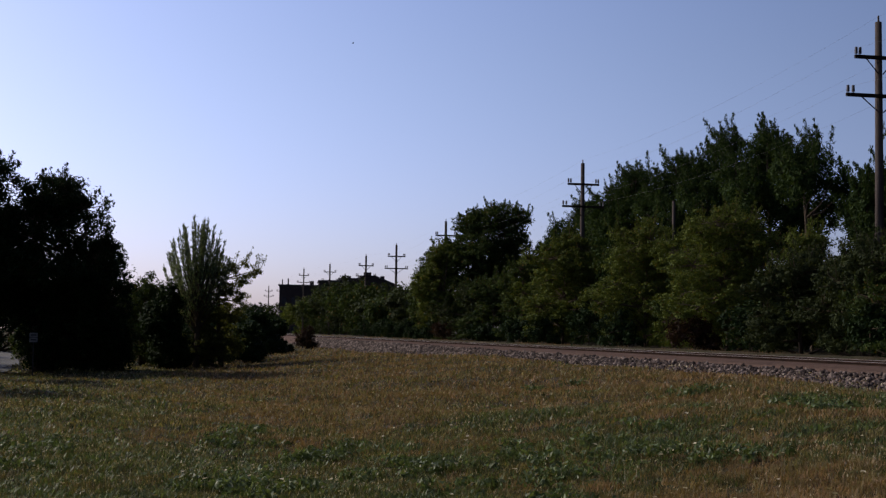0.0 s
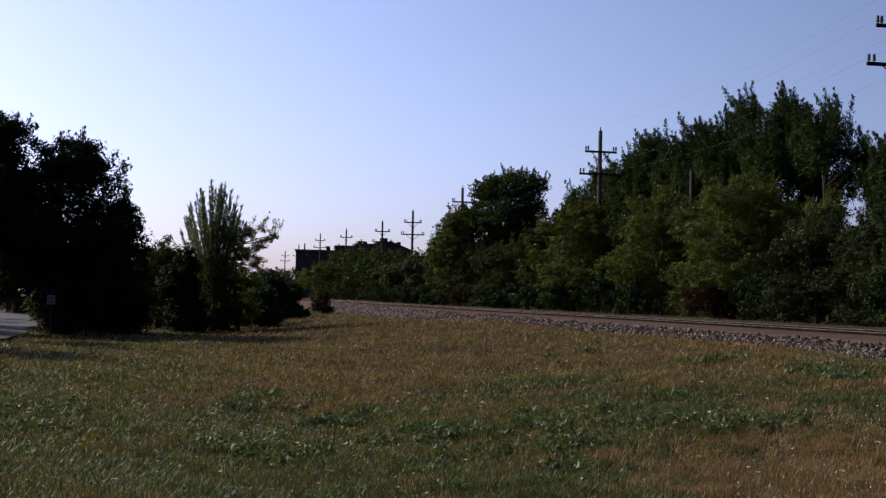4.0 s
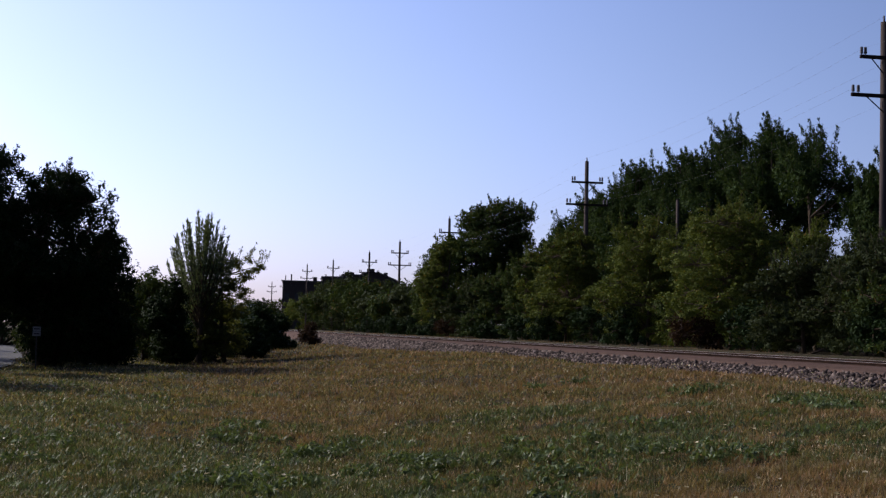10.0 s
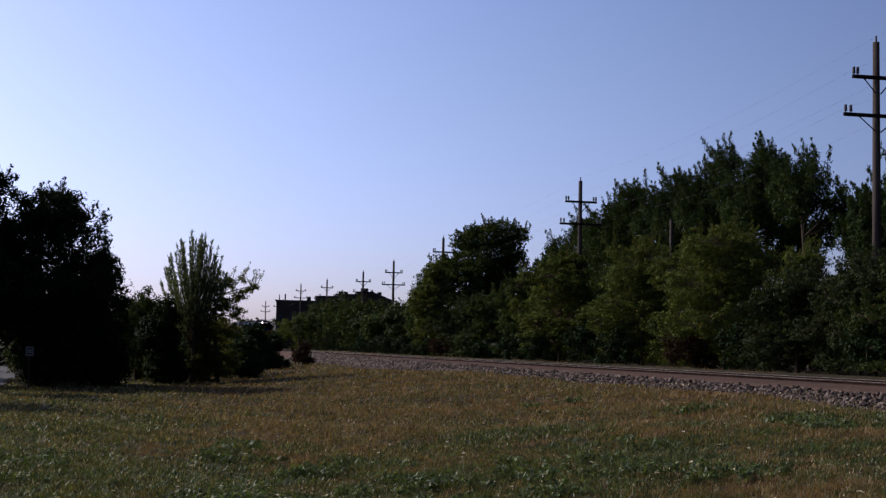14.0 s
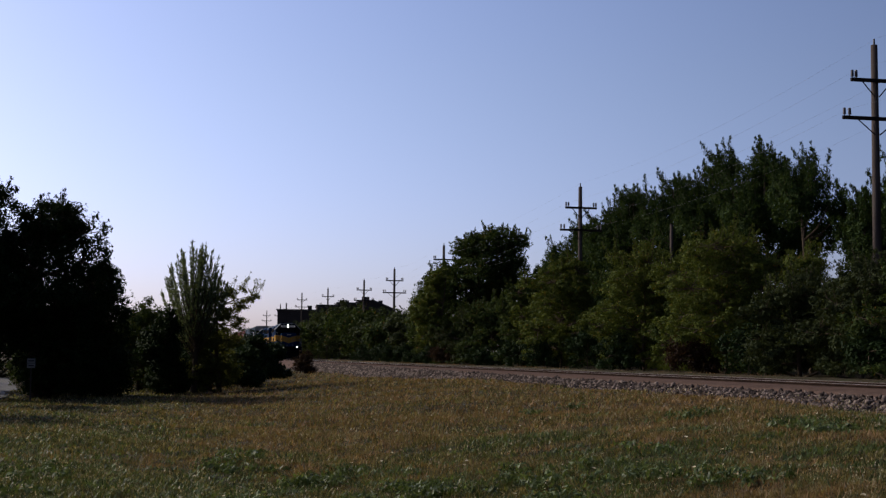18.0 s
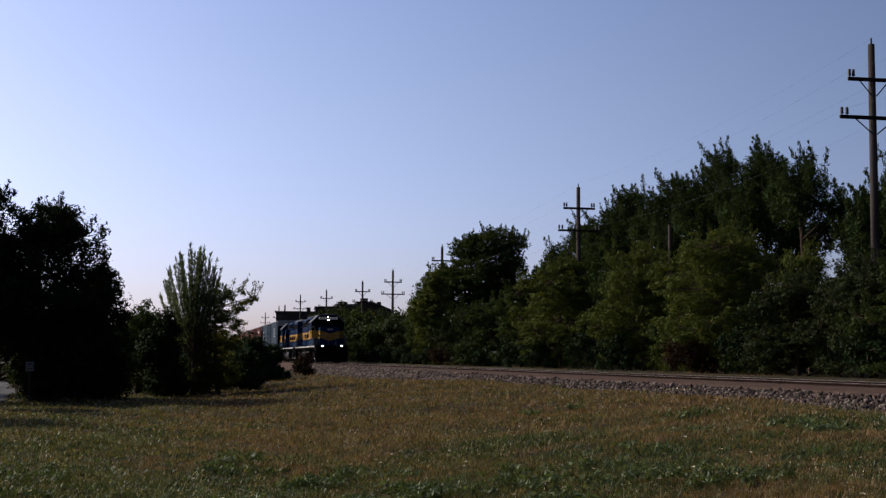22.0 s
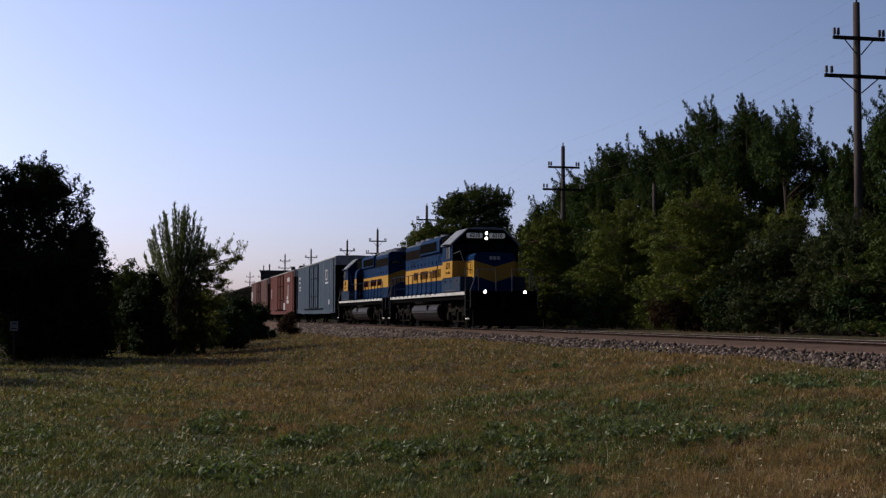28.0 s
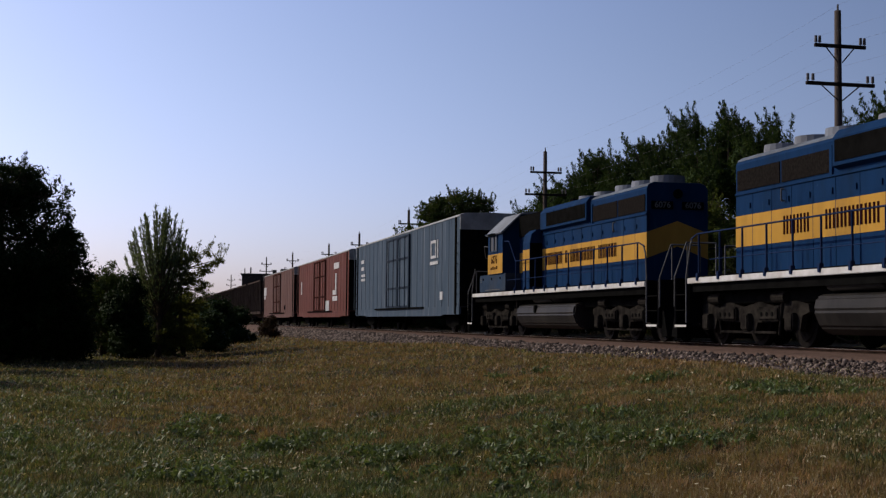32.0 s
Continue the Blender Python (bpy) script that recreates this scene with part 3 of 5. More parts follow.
def lobed(h, r, n, low=0.0, lean=(0, 0), taper=0.5, blob=1.0):
    """Masses of a rounded crown of height h and radius r that begins at the share low of its height."""
    c0, c1 = h * low, h
    mid, half = (c0 + c1) / 2, (c1 - c0) / 2
    out = [(lean[0] * 0.4, lean[1] * 0.4, mid - half * 0.25, r * 0.74, half * 0.72), (lean[0] * 0.6, lean[1] * 0.6, mid + half * 0.2, r * 0.62 * (1 - 0.3 * taper), half * 0.6)]
    for i in range(n + 3):
        k = ((i * 0.618 + 0.13 * rng.random()) % 1.0) * 1.7 - 0.85          # height on the crown, -1..1
        a = i * 2.4 + 0.5 * rng.random()
        rad = r * math.sqrt(1 - k * k) * (1 - taper * 0.5 * (k + 1) * 0.6)
        s = r * (0.30 + 0.18 * rng.random()) * blob
        out.append((math.cos(a) * max(0.0, rad - s * 0.55) + lean[0] * (k + 1) / 2, math.sin(a) * max(0.0, rad - s * 0.55) + lean[1] * (k + 1) / 2,
                    min(mid + k * half, h - s * 0.75), s, s * (0.8 + 0.3 * rng.random())))
    out.append((lean[0], lean[1], h - r * 0.32, r * 0.38, r * 0.32))
    return out


def ragged(h, r, n, low=0.1):
    """Masses of a loose crown: a narrow core and flat leafy pads at the ends of boughs of uneven length."""
    out = [(0, 0, h * 0.42, r * 0.55, h * 0.34), (0, 0, h * 0.68, r * 0.42, h * 0.22)]
    for i in range(n):
        k = (i + rng.random()) / n
        reach = r * (0.55 + 0.65 * rng.random()) * math.sqrt(max(0.06, 1 - ((k - 0.42) / 0.66) ** 2))
        a = i * 2.4 + 1.3 * rng.random()
        size = r * (0.24 + 0.22 * rng.random())
        out.append((math.cos(a) * (reach - size * 0.4), math.sin(a) * (reach - size * 0.4), h * (low + (0.95 - low) * k) - size * 0.4, size * 1.15, size * 0.62))
    out.append((0.1 * r, 0, h - 0.26 * r, r * 0.34, r * 0.26))
    return out


rng = np.random.default_rng(77)
HEDGE = "dense roadside hedge shrub of %s leaves beside the railway"
# shrubs close behind the track: y, x, height of top, spread, leaves
for y, x, top, r, low, n, mat, tone, count in [
        (70.2, 20.6, 7.3, 2.6, 0.12, 30, M_LEAF_YELLOW, "yellow-green", 40000), (57.2, 20.6, 6.9, 2.2, 0.12, 28, M_LEAF_YELLOW, "yellow-green", 40000),
        (48.2, 20.7, 6.75, 2.6, 0.12, 36, M_LEAF_YELLOW, "yellow-green", 52000), (42.6, 21.4, 5.3, 1.35, 0.2, 10, M_LEAF_YELLOW, "yellow-green", 18000),
        (40.4, 19.9, 4.5, 1.6, 0.0, 14, M_LEAF_SAGE, "grey-green", 28000), (36.8, 20.1, 4.7, 1.8, 0.0, 14, M_LEAF_SAGE, "grey-green", 30000), (33.4, 20.2, 4.6, 1.8, 0.0, 12, M_LEAF_MID, "green", 18000),
        (29.5, 20.5, 4.6, 2.0, 0.0, 8, M_LEAF_DARK_SHADE, "dark green", 7000), (24.5, 20.9, 4.5, 2.2, 0.0, 8, M_LEAF_DARK_SHADE, "dark green", 6000),
        (63.8, 21.7, 6.0, 1.9, 0.05, 16, M_LEAF_MID, "green", 22000), (52.8, 21.8, 5.7, 1.8, 0.05, 16, M_LEAF_MID, "green", 22000), (75.2, 21.7, 6.2, 1.9, 0.05, 16, M_LEAF_YELLOW, "yellow-green", 22000),
        (79.5, 20.8, 6.3, 1.9, 0.08, 13, M_LEAF_MID, "green", 18000), (85.5, 20.4, 5.5, 2.1, 0.0, 12, M_LEAF_MID, "green", 18000), (91.5, 20.6, 5.2, 2.2, 0.0, 12, M_LEAF_SAGE, "grey-green", 16000), (97.5, 20.8, 5.4, 2.2, 0.0, 12, M_LEAF_MID, "green", 15000)]:
    tree("hedge_shrub", x, y, ragged(top - 1.1, r, n, low), mat, HEDGE % tone, leaves=count, size=0.095 if y < 60 else 0.12, trunk=0.08, spires=40, spire_h=0.55, clump=0.34, shell=0.5, flat=0.5, spray_k=0.8, group="hedge shrubs by the railway")
# a second, lower row further back, seen in the gaps between them; most leaves darkened for shade
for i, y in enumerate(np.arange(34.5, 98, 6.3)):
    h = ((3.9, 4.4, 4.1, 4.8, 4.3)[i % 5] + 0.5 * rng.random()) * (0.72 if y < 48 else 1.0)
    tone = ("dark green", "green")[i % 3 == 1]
    tree("hedge_shrub", 23.2 + 0.9 * rng.random(), float(y), lobed(h, 1.9 + 0.5 * rng.random(), 10, 0.0, taper=0.3, blob=0.8), {"green": M_LEAF_MID, "dark green": M_LEAF_DARK_SHADE}[tone], HEDGE % tone, leaves=12000, size=0.13, trunk=0.06, spires=20, spire_h=0.7, clump=0.36, shell=0.6, group="hedge shrubs by the railway")
# low scrub at the foot of the hedge, the shade there put into its leaf colour
for i in range(26):
    y = 30 + i * 4.3
    if i % 3 == 2:
        continue
    mat = M_LEAF_RUST if i in (4, 15) else M_LEAF_DARK_SHADE
    tree("low_shrub", 18.9 + rng.random() * 0.5, y, lobed(0.9 + 1.3 * rng.random(), 1.2, 4, -0.2), mat, "low tangled scrub in front of the hedge beside the track", leaves=3600, size=0.12, trunk=0.03, clump=0.4, group="low scrub by the railway")
# trees by the track
tree("round_tree", 24.2, 107.0, [(0.8, 0, 7.8, 3.3, 3.0), (-0.5, 0, 9.3, 1.5, 1.5), (1.6, 0, 9.9, 2.0, 1.4), (3.1, 0, 9.9, 1.4, 1.0), (-2.9, 0, 6.2, 1.8, 2.0), (-4.2, 0, 4.0, 1.5, 2.2), (-2.5, -1, 3.6, 2.2, 2.5), (0.5, -1.5, 4.2, 2.4, 2.5), (2.0, 0, 5.6, 1.5, 2.5),
     (-3.6, -1, 5.4, 1.6, 1.7), (3.4, 0.5, 7.8, 1.1, 1.2), (-0.5, -2.6, 6.6, 1.7, 1.9), (-2.0, -1.6, 7.0, 1.3, 1.2), (-4.6, 0.2, 2.4, 1.2, 1.6)], M_LEAF_MID, "round-crowned green tree with a flat twiggy top", 76000, 0.17, 0.22, spires=70, spire_h=0.75, clump=0.6, shell=0.5, flat=0.6, spray_k=0.7)
# added crown: its yellow-green imitates sunlight on the round tree's left side
tree("small_tree", 19.6, 100.0, lobed(7.3, 2.5, 16, -0.05, taper=0.55, blob=0.75), M_LEAF_YELLOW, "yellow-green tree added as the round tree's sunlit left side", 26000, 0.15, 0.13, clump=0.4, shell=0.68, flat=0.6)
for y, x, top, r in [(130, 21.5, 5.9, 3.2), (145, 22.5, 6.4, 3.4), (158, 22.5, 7.2, 3.6), (178, 23.5, 8.2, 4.2), (197, 24, 9.4, 4.6), (214, 24, 9.2, 4.4), (233, 24.5, 9.0, 4.6), (255, 24.5, 8.0, 4.5), (275, 25, 7.2, 4.5), (352, 17.5, 8.6, 4.0), (365, 22.0, 9.4, 4.2), (340, 25.0, 8.4, 4.0), (117, 21.0, 5.6, 3.0)]:
    tree("far_hedge_shrub", x, y, lobed(top - 1.1, r, 7, 0.0, taper=0.4), (M_LEAF_MID, M_LEAF_SAGE, M_LEAF_MID, M_LEAF_YELLOW)[int(y) % 4], "far shrubby trees along the railway", leaves=9000, size=0.3, trunk=0.1, clump=0.9, group="far shrubs by the railway")
# tall trees behind the hedge
for y, x, top, r, n, low, sp in [(108.5, 30.6, 10.6, 2.8, 12, 0.1, 12), (97, 30, 12.6, 3.2, 14, 0.22, 16), (91, 31, 13.2, 3.4, 15, 0.22, 18), (85.7, 30, 13.9, 3.5, 16, 0.22, 24), (79.5, 31, 13.8, 3.2, 12, 0.25, 56), (74.8, 32, 14.6, 3.0, 14, 0.3, 60), (68.5, 32, 13.6, 3.2, 14, 0.42, 60), (61.5, 31, 12.1, 2.4, 11, 0.62, 44), (57.6, 32, 9.6, 1.6, 7, 0.4, 26), (53.5, 30.5, 9.8, 1.9, 8, 0.5, 30), (49.5, 31, 12.0, 2.8, 9, 0.3, 40), (45, 31, 12.0, 2.8, 9, 0.3, 40)]:
    tree("tall_tree", x, y, lobed(top - 1.9, r, n, low, taper=0.45, blob=0.8), M_LEAF_TALL, "tall dark green windblown broadleaf tree behind the hedge", 36000 if low < 0.5 and r > 2 else 12000, 0.17, 0.2, up=0.5, slim=0.4, group="tall trees behind the hedge", clump=0.5, shell=0.5, spires=sp, spire_h=1.15, spray_k=1.2, lean=(-0.3, 0.25))
# row added to close bright gaps under the hedge, shade in its leaf colour
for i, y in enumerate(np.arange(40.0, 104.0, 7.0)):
    tree("back_shrub", 27.5 + 1.5 * rng.random(), float(y), lobed(3.6 + 0.8 * rng.random(), 2.6, 7, -0.1, taper=0.2), M_LEAF_DARK_SHADE, "filler shrub under the tall trees, leaves darkened for shade", 5000, 0.24, 0.07, clump=0.6, group="shrubs under the tall trees")
def rosettes(x, y):
    """Low rosettes of broad leaves close together, as corners of leaves."""
    n = 7
    a, q = rng.random(n) * 6.283, 0.42 * rng.random(n) ** 0.6
    centres = np.stack([np.cos(a) * q, np.sin(a) * q, 0.03 + 0.05 * rng.random(n)], -1)
    v = leaf_points(centres, 0.10 + 0.07 * rng.random(n), 32, 0.05, 0.5, 0.6, 0.55)
    v[:, 2] = np.maximum(v[:, 2], -0.01)
    return v + np.array([x, y, float(ground_z(x, y))])


# rank weeds on the field just before the ballast
WEED_SPOTS = [(8.0, 20.3), (8.4, 20.5), (8.3, 17.2), (8.2, 16.5), (8.1, 15.7), (8.4, 15.7), (8.4, 15.2), (7.0, 25.9), (7.9, 25.9), (8.7, 17.3), (4.8, 15.0), (2.2, 14.6), (5.9, 16.2)]
for x, y, rx, ry, n in [(3.5, 13.6, 0.9, 2.3, 16), (0.9, 20.0, 0.3, 1.5, 5), (2.0, 16.6, 0.4, 1.3, 6), (0.6, 14.1, 0.6, 1.3, 8), (5.6, 12.6, 0.9, 1.0, 5), (-1.6, 17.0, 0.7, 2.0, 6)]:
    WEED_SPOTS += [(x + rx * (2 * rng.random() - 1), y + ry * (2 * rng.random() - 1)) for _ in range(n)]
weed_leaves = np.concatenate([rosettes(x, y) for x, y in WEED_SPOTS])
tagged(new("weeds", mesh_from("weeds", weed_leaves, np.arange(len(weed_leaves)).reshape(-1, 3), M_WEED)), "low dark green weed rosettes in the dry grass", "weeds", kind="stuff")
# trees at the other edge of the field
def feathery_tree(x, y, h, half, n):
    """Upright tree whose branches fan out and turn up into thin leafy plumes."""
    z0 = float(ground_z(x, y))
    thing = tagged(new("feathery_tree"), "upright feathery silver-green tree at the field's edge", "tree")
    thing.location = (x, y, z0)
    part("trunk", branch_mesh([((0, 0, -0.1), (0.05, 0, h * 0.3), 0.13, 0.1), ((0.05, 0, h * 0.3), (0, 0, h * 0.62), 0.1, 0.05)], M_BARK, "trunk", 8), M_BARK, thing)
    limbs, leaf = [], []
    for i in range(n):
        a, q = i * 2.4 + rng.random(), math.sqrt((i + 0.5) / n)
        foot = np.array([0, 0, h * (0.62 - 0.42 * q) + 0.2 * rng.random()])
        tip = np.array([math.cos(a) * q * half, math.sin(a) * q * half, h * (1 - 0.30 * q * q) * (0.90 + 0.10 * rng.random())])
        bend = np.array([tip[0] * 0.62, tip[1] * 0.62, foot[2] + (tip[2] - foot[2]) * 0.4])
        f = np.linspace(0, 1, 6)[:, None]
        way = foot * (1 - f) ** 2 + 2 * bend * f * (1 - f) + tip * f * f
        limbs += [(way[k], way[k + 1], 0.03 - 0.005 * k, 0.025 - 0.005 * k) for k in range(5)]
        m = 160
        f = (0.25 + 0.75 * rng.random(m) ** 0.8)[:, None]
        p = foot * (1 - f) ** 2 + 2 * bend * f * (1 - f) + tip * f * f
        d = 2 * (1 - f) * (bend - foot) + 2 * f * (tip - bend)
        d /= np.linalg.norm(d, axis=1, keepdims=True)
        side = rng.normal(size=(m, 3))
        d = d + side * 0.38
        d /= np.linalg.norm(d, axis=1, keepdims=True)
        p = p + side * (0.07 * (1.15 - f))
        w = np.cross(d, rng.normal(size=(m, 3)))
        w /= np.linalg.norm(w, axis=1, keepdims=True)
        size = (0.10 + 0.07 * rng.random((m, 1)))
        leaf.append(np.stack([p + w * size * 0.16, p - w * size * 0.16, p + d * size], 1).reshape(-1, 3))
    part("bough", branch_mesh(limbs, M_BARK, "bough", 4), M_BARK, thing)
    v = np.concatenate(leaf)
    part("crown", mesh_from("crown", v, np.arange(len(v)).reshape(-1, 3), M_LEAF_WILLOW), M_LEAF_WILLOW, thing)


EDGE = "trees at the field's edge"
# the backlit, shaded look of these trees is mostly in their dark leaf colour
tree("broad_tree", -4.95, 51.0, lobed(7.2, 2.6, 24, 0.19, taper=0.05, blob=0.9) + [(0.4, 0, 1.2, 1.2, 1.4), (1.3, 0.2, 0.9, 1.3, 1.2), (1.9, 0, 3.9, 1.2, 1.5), (2.2, 0.2, 2.6, 1.3, 1.7), (1.6, 0, 5.0, 1.0, 1.0), (1.2, -0.5, 1.8, 1.6, 1.8), (1.45, 0, 6.0, 0.85, 0.75), (0.9, 0, 6.5, 0.9, 0.6)], M_LEAF_DARK_SHADE, "large broadleaf tree at the field's edge, leaves darkened for shade", 78000, 0.115, 0.28, up=0.3, spires=34, spire_h=0.5, clump=0.42, shell=0.6, group=EDGE)
tree("broad_tree", -7.5, 51.5, lobed(7.95, 3.0, 18, 0.25, taper=0.3, blob=0.9), M_LEAF_DARK_SHADE, "large broadleaf tree at the field's edge, leaves darkened for shade", 52000, 0.12, 0.28, up=0.3, spires=30, spire_h=0.5, clump=0.45, group=EDGE)
tree("small_tree", -3.0, 53.0, lobed(4.9, 1.65, 15, -0.1, taper=0.35), M_LEAF_DARK_SHADE, "small dark tree at the field's edge", 28000, 0.115, 0.12, clump=0.38, spires=8, spire_h=0.4)
tree("small_tree", -1.5, 60.5, lobed(3.9, 1.45, 12, -0.05, taper=0.3), M_LEAF_MID, "small dark tree at the field's edge", 11000, 0.11, 0.1, clump=0.35, shell=0.5)
feathery_tree(0.85, 58.0, 6.6, 1.5, 70)
tree("small_tree", 1.95, 58.6, [(-0.4, 0, 0.9, 0.9, 1.0), (-1.0, -0.3, 0.9, 0.7, 0.9), (-0.9, -0.2, 1.9, 0.55, 0.6), (0.3, 0.2, 1.2, 0.8, 0.9), (-0.6, -0.2, 2.2, 0.7, 0.6), (0.3, 0, 2.3, 0.75, 0.6), (-0.9, 0, 3.2, 0.5, 0.45), (0.1, -0.2, 3.3, 0.7, 0.5), (-0.4, 0, 4.0, 0.55, 0.45), (0.35, 0, 4.2, 0.4, 0.35), (0.75, 0, 3.0, 0.4, 0.35), (0.8, 0, 3.7, 0.32, 0.28), (1.15, 0, 4.0, 0.28, 0.22), (1.45, 0, 4.25, 0.22, 0.18), (0.85, 0, 4.5, 0.22, 0.26)], M_LEAF_OLIVE, "leaning small olive tree with a loose twiggy crown", 21000, 0.085, 0.12, spires=14, spire_h=0.55, clump=0.24, shell=0.35, spray_k=0.7, flat=0.6)
tree("small_tree", -0.35, 57.0, lobed(3.5, 1.1, 12, -0.1, taper=0.45), M_LEAF_DARK_SHADE, "small dark tree at the field's edge", 20000, 0.11, 0.1, clump=0.34, spires=10, spire_h=0.5)
tree("bush", 4.7, 80.0, lobed(2.75, 1.9, 9, -0.15), M_LEAF_DARK_SHADE, "low dark bush at the end of the tree row", 15000, 0.14, 0.08, clump=0.4)
tree("bush", 6.0, 85.0, lobed(2.2, 1.6, 7, -0.2), M_LEAF_DARK_SHADE, "low dark bush at the end of the tree row", 10000, 0.15, 0.08, clump=0.4)
tree("bush", 3.2, 73.0, lobed(2.2, 1.7, 8, -0.15), M_LEAF_DARK_SHADE, "low dark bush at the end of the tree row", 11000, 0.14, 0.08, clump=0.4)
tree("bush", 9.0, 94.0, lobed(1.5, 0.9, 5, -0.2), M_LEAF_RUST, "rust brown dry bush beside the track", 4500, 0.13, 0.04)
tree("small_shrub", -7.2, 68.0, lobed(1.9, 0.9, 7, -0.1), M_LEAF_MID, "small green shrub beside the path", 4000, 0.1, 0.03, clump=0.3)
for x, y, h in [(-4.6, 55.5, 1.5), (0.9, 61.5, 1.8), (3.2, 64, 1.9), (1.8, 67, 2.4), (3.4, 69, 2.0), (-5.0, 62, 2.6), (-3.6, 67, 2.6), (-12.0, 66, 3.6), (-13.0, 74, 3.8), (-6.4, 72, 2.4), (-8.6, 92, 4.0), (-12.5, 96, 4.2)]:
    tree("undergrowth_shrub", x, y, lobed(h, 1.3, 5, -0.2), M_LEAF_DARK_SHADE, "undergrowth shrub below the trees, leaves darkened for shade", 6000, 0.14, 0.05, group="undergrowth at the field's edge")
# (-11.8, 58.5) to (-14.5, 33.5) are unseen, added to shade the path
for x, y, h in [(-16, 75, 6.0), (-11, 88, 6.0), (-6, 95, 5.5), (-2, 100, 5.0), (1, 104, 4.6), (-22, 66, 7.0), (-15, 54, 7.5), (-20, 45, 8), (-11.8, 58.5, 8.5), (-13.0, 48.0, 8.8), (-13.6, 40.5, 8.8), (-14.5, 33.5, 8.8), (3, 118, 4.0)]:
    tree("woodland_tree", x, y, lobed(h, 3.2, 9, -0.08), M_LEAF_DARK_SHADE, "woodland tree behind the field, leaves darkened for shade", 9000, 0.24, 0.18, clump=0.8, group="woods behind the field")


# ---- utility poles ----
def utility_pole(x, y, top, arms, wide):
    """A wooden pole with two crossarms, braces and pin insulators; arms: heights."""
    z0 = float(ground_z(x, y))
    thing = tagged(new("utility_pole"), "weathered wooden utility pole with two dark crossarms and pin insulators", "utility pole", "utility poles along the railway")
    thing.location = (x, y, z0)
    bm = bmesh.new()
    tube(bm, (0, 0, -0.3), (0, 0, top - z0), 0.17, 0.11, 12)
    part("pole", bm, M_POLE, thing, smooth=True)
    for zz, w in zip(arms, wide):
        h = zz - z0
        bm = bmesh.new()
        box(bm, -w, w, -0.2, -0.1, h - 0.06, h + 0.06, 0.008)
        arm = part("crossarm", bm, M_ARM, thing)
        for s in (-1, 1):
            bm = bmesh.new()
            tube(bm, (s * 0.55 * w, -0.14, h - 0.05), (s * 0.08, -0.14, h - 0.55), 0.022, None, 6)
            part("brace", bm, M_ARM, thing)
            for k in (0.95, 0.80):
                bm = bmesh.new()
                tube(bm, (s * k * w, -0.15, h + 0.05), (s * k * w, -0.15, h + 0.2), 0.015, None, 6)
                tube(bm, (s * k * w, -0.15, h + 0.10), (s * k * w, -0.15, h + 0.32), 0.058, 0.048, 8)
                part("insulator", bm, M_INSUL, arm)
    bm = bmesh.new()
    tube(bm, (0, 0, top - z0), (0, 0, top - z0 + 0.22), 0.04, 0.03, 8)
    part("top_insulator", bm, M_INSUL, thing)
    return thing


POLES = [(6.0, 12.3), (40.95, 12.3), (74.5, 11.6), (114.9, 11.4), (141.8, 11.0), (165.3, 11.1), (205.5, 12.0), (248.7, 13.2), (300.0, 13.0), (345.0, 13.0)]
for y, top in POLES:
    utility_pole(23.0, y, top, (top - 1.25, top - 2.55), (0.95, 1.27))


def stub_pole(x, y, top):
    """A bare thin pole that stands up out of the hedge."""
    z0 = float(ground_z(x, y))
    thing = tagged(new("bare_pole"), "thin bare grey wooden pole standing out of the hedge", "utility pole")
    thing.location = (x, y, z0)
    bm = bmesh.new()
    tube(bm, (0, 0, -0.2), (0, 0, top - z0), 0.11, 0.075, 10)
    part("pole", bm, M_POLE, thing, smooth=True)
    bm = bmesh.new()
    tube(bm, (0, 0, top - z0), (0, 0, top - z0 + 0.04), 0.085, 0.06, 10)
    part("cap", bm, M_ARM, thing)


stub_pole(24.0, 62.5, 8.28)


def build_wires():
    for k, (dx, dz) in enumerate([(0.0, 0.2), (-0.8, -0.95), (0.8, -0.95), (-1.03, -2.25), (1.03, -2.25)]):
        bm = bmesh.new()
        for (y0, t0), (y1, t1) in zip(POLES[:-1], POLES[1:]):
            pts = []
            for i in range(13):
                q = i / 12
                pts.append((23.0 + dx, y0 + (y1 - y0) * q - 0.15, t0 + (t1 - t0) * q + dz - 4 * 0.5 * q * (1 - q)))
            path_tube(bm, pts, 0.002, 4)
        tagged(new("overhead_wire", finish("overhead_wire", bm, M_WIRE)), "thin sagging overhead wire between the poles", "wire", "overhead wires")


build_wires()


# ---- the edge of the field: small sign, path, far building ----
M_SIGNWHITE = surface("sun_bleached_sign", (0.20, 0.205, 0.21), (0.16, 0.165, 0.17), 6, rough=0.5)
M_SIGNPOST = surface("grey_sign_post", (0.045, 0.045, 0.045), rough=0.6, metal=0.4)
M_PATH = surface("worn_grey_path", (0.050, 0.049, 0.052), (0.034, 0.033, 0.035), 3, dirt=(0.03, 0.028, 0.023), rough=0.95, bump=0.5)
M_BRICK = surface("dark_brick_wall", (0.040, 0.030, 0.028), (0.028, 0.022, 0.021), 0.8, rough=0.9)
M_SLATE = surface("dark_roof_felt", (0.05, 0.05, 0.055), (0.035, 0.035, 0.04), 0.6, rough=0.8)
M_FARGLASS = surface("far_window_glass", (0.03, 0.035, 0.045), rough=0.15)


